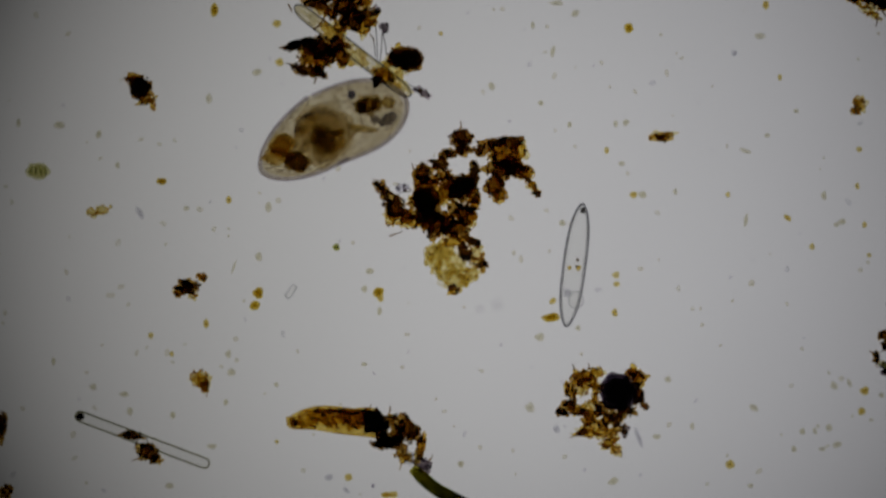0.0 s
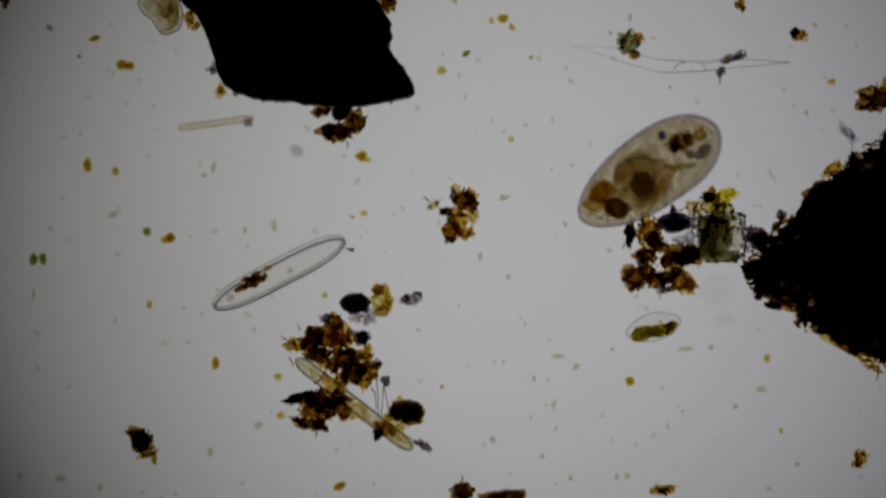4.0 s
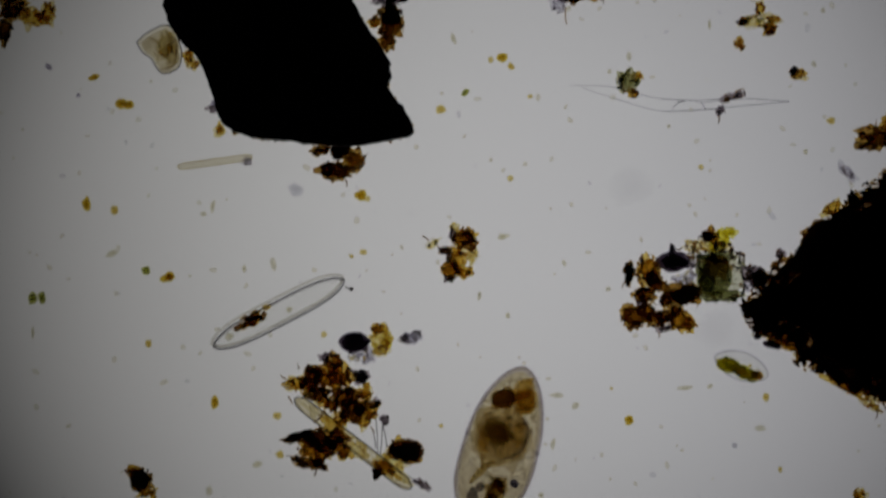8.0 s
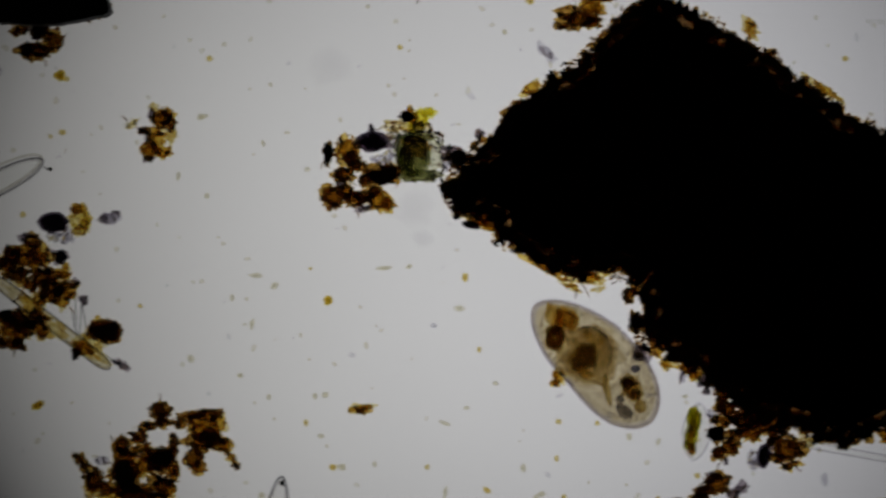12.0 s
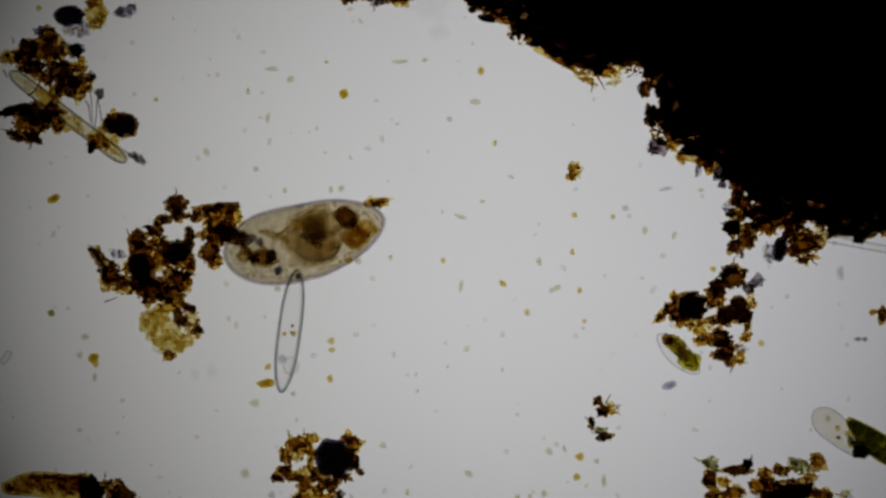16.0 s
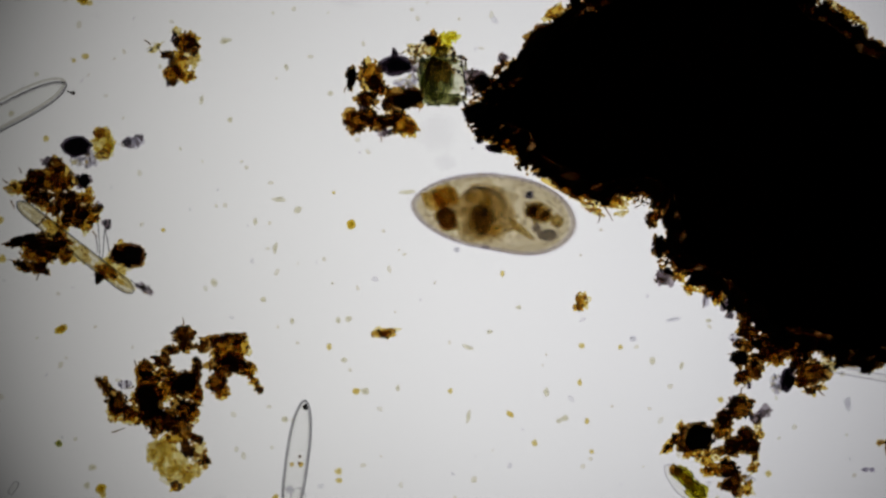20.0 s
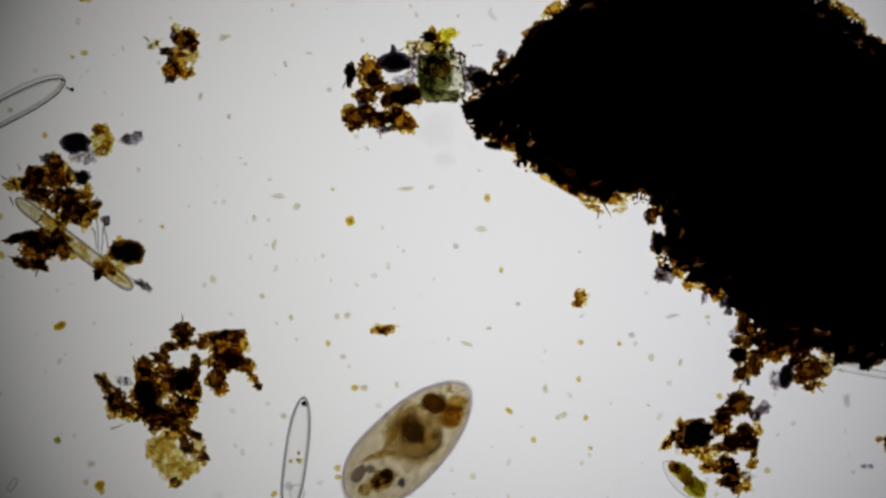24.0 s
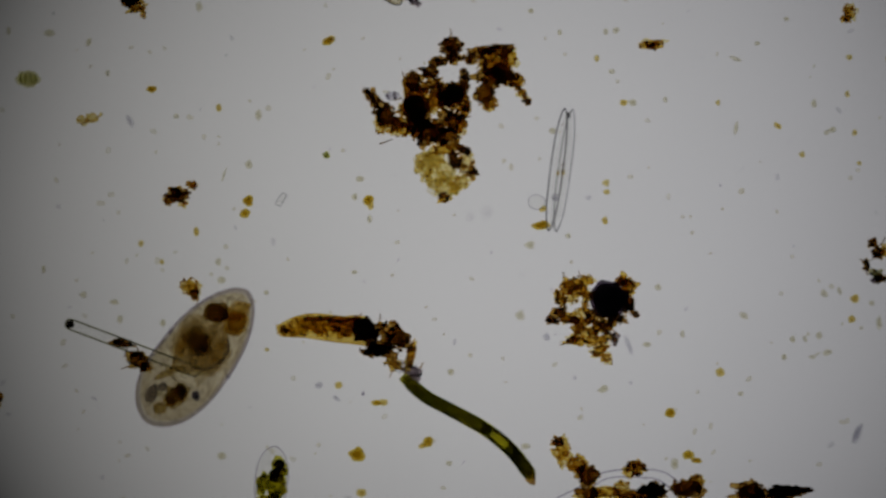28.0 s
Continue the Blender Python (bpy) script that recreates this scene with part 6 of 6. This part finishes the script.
    for kind, name, count in (("f", "pale_flecks", 330), ("y", "yellow_flecks", 120), ("w", "grey_flecks", 90)):
        bm = bmesh.new()
        for i in range(count):
            p = at(rng.uniform(-40, 2180), rng.uniform(-750, 1060), 0.002)
            r = rng.uniform(2.0, 5.0) / 1000
            lumpy(bm, p, (r * rng.uniform(0.8, 1.8), r, r * 0.5), 0.4, i, 2, rng.random() * 6)
        tagged(new(name, mesh_of(name, bm, S[kind])), "countless pale tiny flecks strewn over the slide", "flecks", kind="stuff")
    bm = bmesh.new()
    for i in range(60):
        p = at(rng.uniform(-40, 2180), rng.uniform(-750, 1060), 0.002)
        a = rng.random() * 6.3
        sweep(bm, [p, p + Vector((math.cos(a), math.sin(a), 0)) * rng.uniform(0.003, 0.008)], 0.0009, 5)
    tagged(new("dark_hairs", mesh_of("dark_hairs", bm, S["v"])), "countless tiny dark hairs strewn over the slide", "flecks", kind="stuff")


# ---- build ----
build_slide()
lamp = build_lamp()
build_masses()
build_case()
build_shells()
build_specks()
build_clumps()
ciliate, halves = build_ciliate()
FAINT_CASE = tint("faint_case", (0.975, 0.975, 0.965), (0.94, 0.94, 0.925), 30, body=0.01)
SLIPPER = tint("pale_slipper", (0.94, 0.925, 0.88), (0.87, 0.85, 0.785), 40, body=0.01)
green = cell("green grainy cell in a clear spindle-shaped case", "green_cell", 100, 50, 1.8, FAINT_CASE,
             [(-22, -6, 22, 12, 8, "g"), (8, -9, 26, 11, -4, "g"), (31, -6, 11, 8, 20, "b"), (6, -10, 12, 5, 0, "a")], [(-30, 4, 4, "h"), (14, 6, 3, "a"), (24, -14, 3, "d")], 2, deep=1.6)
tail = cell("green grainy cell half filling a clear case", "green_cell", 124, 58, 2.6, FAINT_CASE,
            [(26, -12, 18, 13, 20, "g"), (30, -12, 10, 8, 20, "h"), (-6, -10, 26, 18, 0, "g"), (-42, 0, 18, 22, 0, "g"), (-8, 16, 20, 9, 0, "g"), (10, -4, 12, 9, 0, "h"), (-30, -12, 12, 7, 0, "h")], [(-20, 12, 5, "h")], 4)
tail.matrix_world = pose(*at(498, 1014, 0.02), 0, 0, 84)
pale = cell("pale clear slipper-shaped cell with a dark green end", "pale_cell", 122, 47, 3.2, SLIPPER,
            [(48, 0, 15, 13, 0, "h"), (46, 1, 11, 10, 0, "d"), (34, 2, 10, 8, 10, "q"), (22, 3, 9, 6, -20, "q")],
            [(10, 8, 6, "a"), (-10, 4, 5, "a"), (26, -5, 5, "a"), (2, -8, 4, "d"), (-34, 6, 6, "y"), (30, 8, 4, "k")], 6, taper=0.24)
euglena = worm_cell("dark olive-green spindle-shaped cell with a yellow-green spot", ((-112, 26), (-80, 8), (-30, -12), (30, -14), (85, 8), (125, 20)), 25)


def swim(rows, z):
    """Rows of seconds, plan x, plan y, heading, tilt into rows for walk()."""
    return [(t, pose(*at(x, y, z), 0, 0, turn)) for t, x, y, turn in rows]


def drift(t):
    for a, b in zip(DRIFT, DRIFT[1:]):
        if a[0] <= t <= b[0]:
            k = (t - a[0]) / (b[0] - a[0])
            return a[1] + k * (b[1] - a[1]), a[2] + k * (b[2] - a[2])
    return DRIFT[-1][1:]


def motions():
    # the lamp keeps under the objective, so its painted vignette follows the view
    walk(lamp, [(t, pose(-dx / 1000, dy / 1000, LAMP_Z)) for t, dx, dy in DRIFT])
    # the ciliate: seconds, place in the field of view, heading
    seen = [(0.0, 585, 227, 207), (0.5, 627, 295, 186), (1.0, 746, 271, 210), (1.5, 856, 170, 231), (2.0, 919, 175, 250), (2.5, 986, 254, 218), (3.0, 1043, 232, 241),
            (3.5, 1099, 271, 239), (4.0, 1147, 307, 214), (4.5, 1244, 396, 195), (5.2, 1222, 392, 145), (5.9, 1168, 396, 95), (6.5, 1132, 432, 45), (7.0, 1056, 522, 66), (7.5, 970, 687, 73),
            (8.0, 886, 789, 73), (8.5, 836, 667, 37), (8.75, 880, 590, -15), (9.0, 912, 547, -65), (9.5, 986, 501, -135), (10.0, 1084, 459, -165.5), (10.5, 1212, 461, -182), (11.0, 1313, 501, -199),
            (11.5, 1188, 574, -206), (12.0, 1056, 636, -225), (12.5, 1030, 715, -223), (13.0, 1015, 661, -263), (13.5, 941, 610, -291), (14.5, 640, 560, -310), (15.5, 356, 473, -323.5), (16.0, 541, 428, -346),
            (16.5, 513, 335, -394), (17.0, 370, 245, -387), (17.5, 283, 376, -403), (17.75, 300, 395, -440), (18.0, 339, 406, -483), (18.5, 456, 412, -528), (19.0, 655, 382, -519), (19.5, 768, 355, -519), (20.0, 874, 376, -548),
            (20.5, 1006, 424, -556), (21.0, 1080, 478, -576), (21.5, 1147, 570, -573), (22.5, 1040, 640, -630), (23.5, 877, 671, -683), (24.0, 723, 784, -676), (24.5, 598, 634, -678), (25.0, 526, 562, -680),
            (25.5, 440, 570, -679), (26.0, 350, 572, -711), (26.5, 206, 489, -725), (27.0, 214, 497, -711), (27.5, 319, 549, -683), (28.0, 350, 630, -668)]
    rows = swim([(t, x - drift(t)[0], y - drift(t)[1], turn) for t, x, y, turn in seen], 0.058)
    walk(ciliate, rows)
    # its bend to the left, in degrees, shared by its two halves
    bends = [(0.0, 12), (0.5, 0), (1.0, -7), (1.5, -4), (2.0, 0), (3.0, 2), (4.0, 0), (4.5, 4), (6.5, 6), (7.0, -2), (8.0, 0), (9.5, 2), (10.0, 5), (11.0, 2), (11.5, 2), (12.0, 9), (12.5, 3), (13.0, 0), (13.5, 0),
             (15.5, 8), (16.0, 6), (17.0, 0), (18.0, 0), (19.0, 0), (20.0, 5), (20.5, 5), (21.0, 6), (21.5, 4), (23.5, 0), (24.5, 4), (25.0, 15), (26.0, 7), (27.0, 0), (28.0, 0)]
    for half, share in zip(halves, (0.5, -0.5)):
        walk(half, [(t, pose(HINGE, 0, 0, 0, 0, share * bend)) for t, bend in bends])
    rows = swim([(0.0, 1078, -45, 60), (1.5, 1075, -42, 60), (2.0, 1071, -60, 110), (2.5, 1114, -35, 60), (3.0, 1150, -46, 15), (6.5, 1159, -46, 15), (7.0, 1222, -53, -10), (7.5, 1299, -42, -20), (8.0, 1311, -46, -20),
                      (10.0, 1305, -46, -25), (10.3, 1522, 54, -30), (10.6, 1590, 120, -50), (11.0, 1606, 150, -60), (11.2, 1625, 175, -55), (11.5, 1696, 200, -35), (11.8, 1756, 248, -75), (12.0, 1764, 282, -95), (12.2, 1718, 341, -125),
                      (12.5, 1688, 390, -150), (13.0, 1724, 463, -180), (13.5, 1715, 494, -215), (15.5, 1704, 510, -223), (28.0, 1704, 510, -223)], 0.02)
    # it lies on its side once it has come to rest
    walk(green, [(t, m @ pose(0, 0, 0, 0 if t < 12.9 else 20 if t < 13.2 else 36)) for t, m in rows])
    # the long diatom is nudged and rolled as the ciliate passes
    turn = math.degrees(needle.rotation_euler.z)
    x, y, z = needle.location
    walk(needle, [(t, pose(x + sx / 1000, y + sy / 1000, z, 0, 0, turn + a) @ pose(0, 0, 0, roll)) for t, sx, sy, a, roll in
                  ((0.0, 0, 0, 0, 0), (24.0, 0, 0, 0, 0), (24.5, -7, 4, -2, 20), (25.0, -14, 6, -3, 40), (25.5, -12, 6, -2, 48), (26.0, -8, 5, -1, 52), (28.0, -7, 5, 0, 54))])
    walk(ring, swim([(0.0, 1019, 531, 0), (24.0, 1019, 531, 0), (24.5, 985, 520, 20), (25.0, 953, 512, 50), (25.5, 958, 516, 60), (26.0, 966, 520, 70), (28.0, 967, 521, 75)], 0.02))
    walk(euglena, swim([(0.0, 2130, 680, 0), (15.0, 2130, 676, 0), (15.5, 2118, 664, 4), (16.0, 2104, 676, -14), (16.5, 2090, 700, -28), (24.0, 2090, 700, -28), (25.0, 2087, 702, -31), (26.0, 2111, 665, -10), (26.5, 2114, 664, -12), (28.0, 2120, 670, -14)], 0.03))
    walk(pale, swim([(0.0, 2060, 720, -50), (15.0, 2060, 720, -50), (15.5, 2044, 697, -40), (16.0, 1990, 650, -40), (16.5, 1919, 591, -38), (16.75, 1940, 570, -95), (17.0, 1956, 546, -153), (17.5, 2010, 500, -110), (18.0, 2040, 462, -75),
                     (18.5, 1986, 379, -55), (18.75, 1950, 420, 5), (19.0, 1915, 470, 65), (19.5, 1953, 560, 80), (20.5, 2040, 640, 40), (25.0, 2055, 808, 20), (25.7, 2034, 692, -38), (26.0, 2026, 674, -40), (26.5, 1972, 639, -38), (27.0, 1935, 602, -38), (28.0, 1935, 600, -38)], 0.03))


motions()
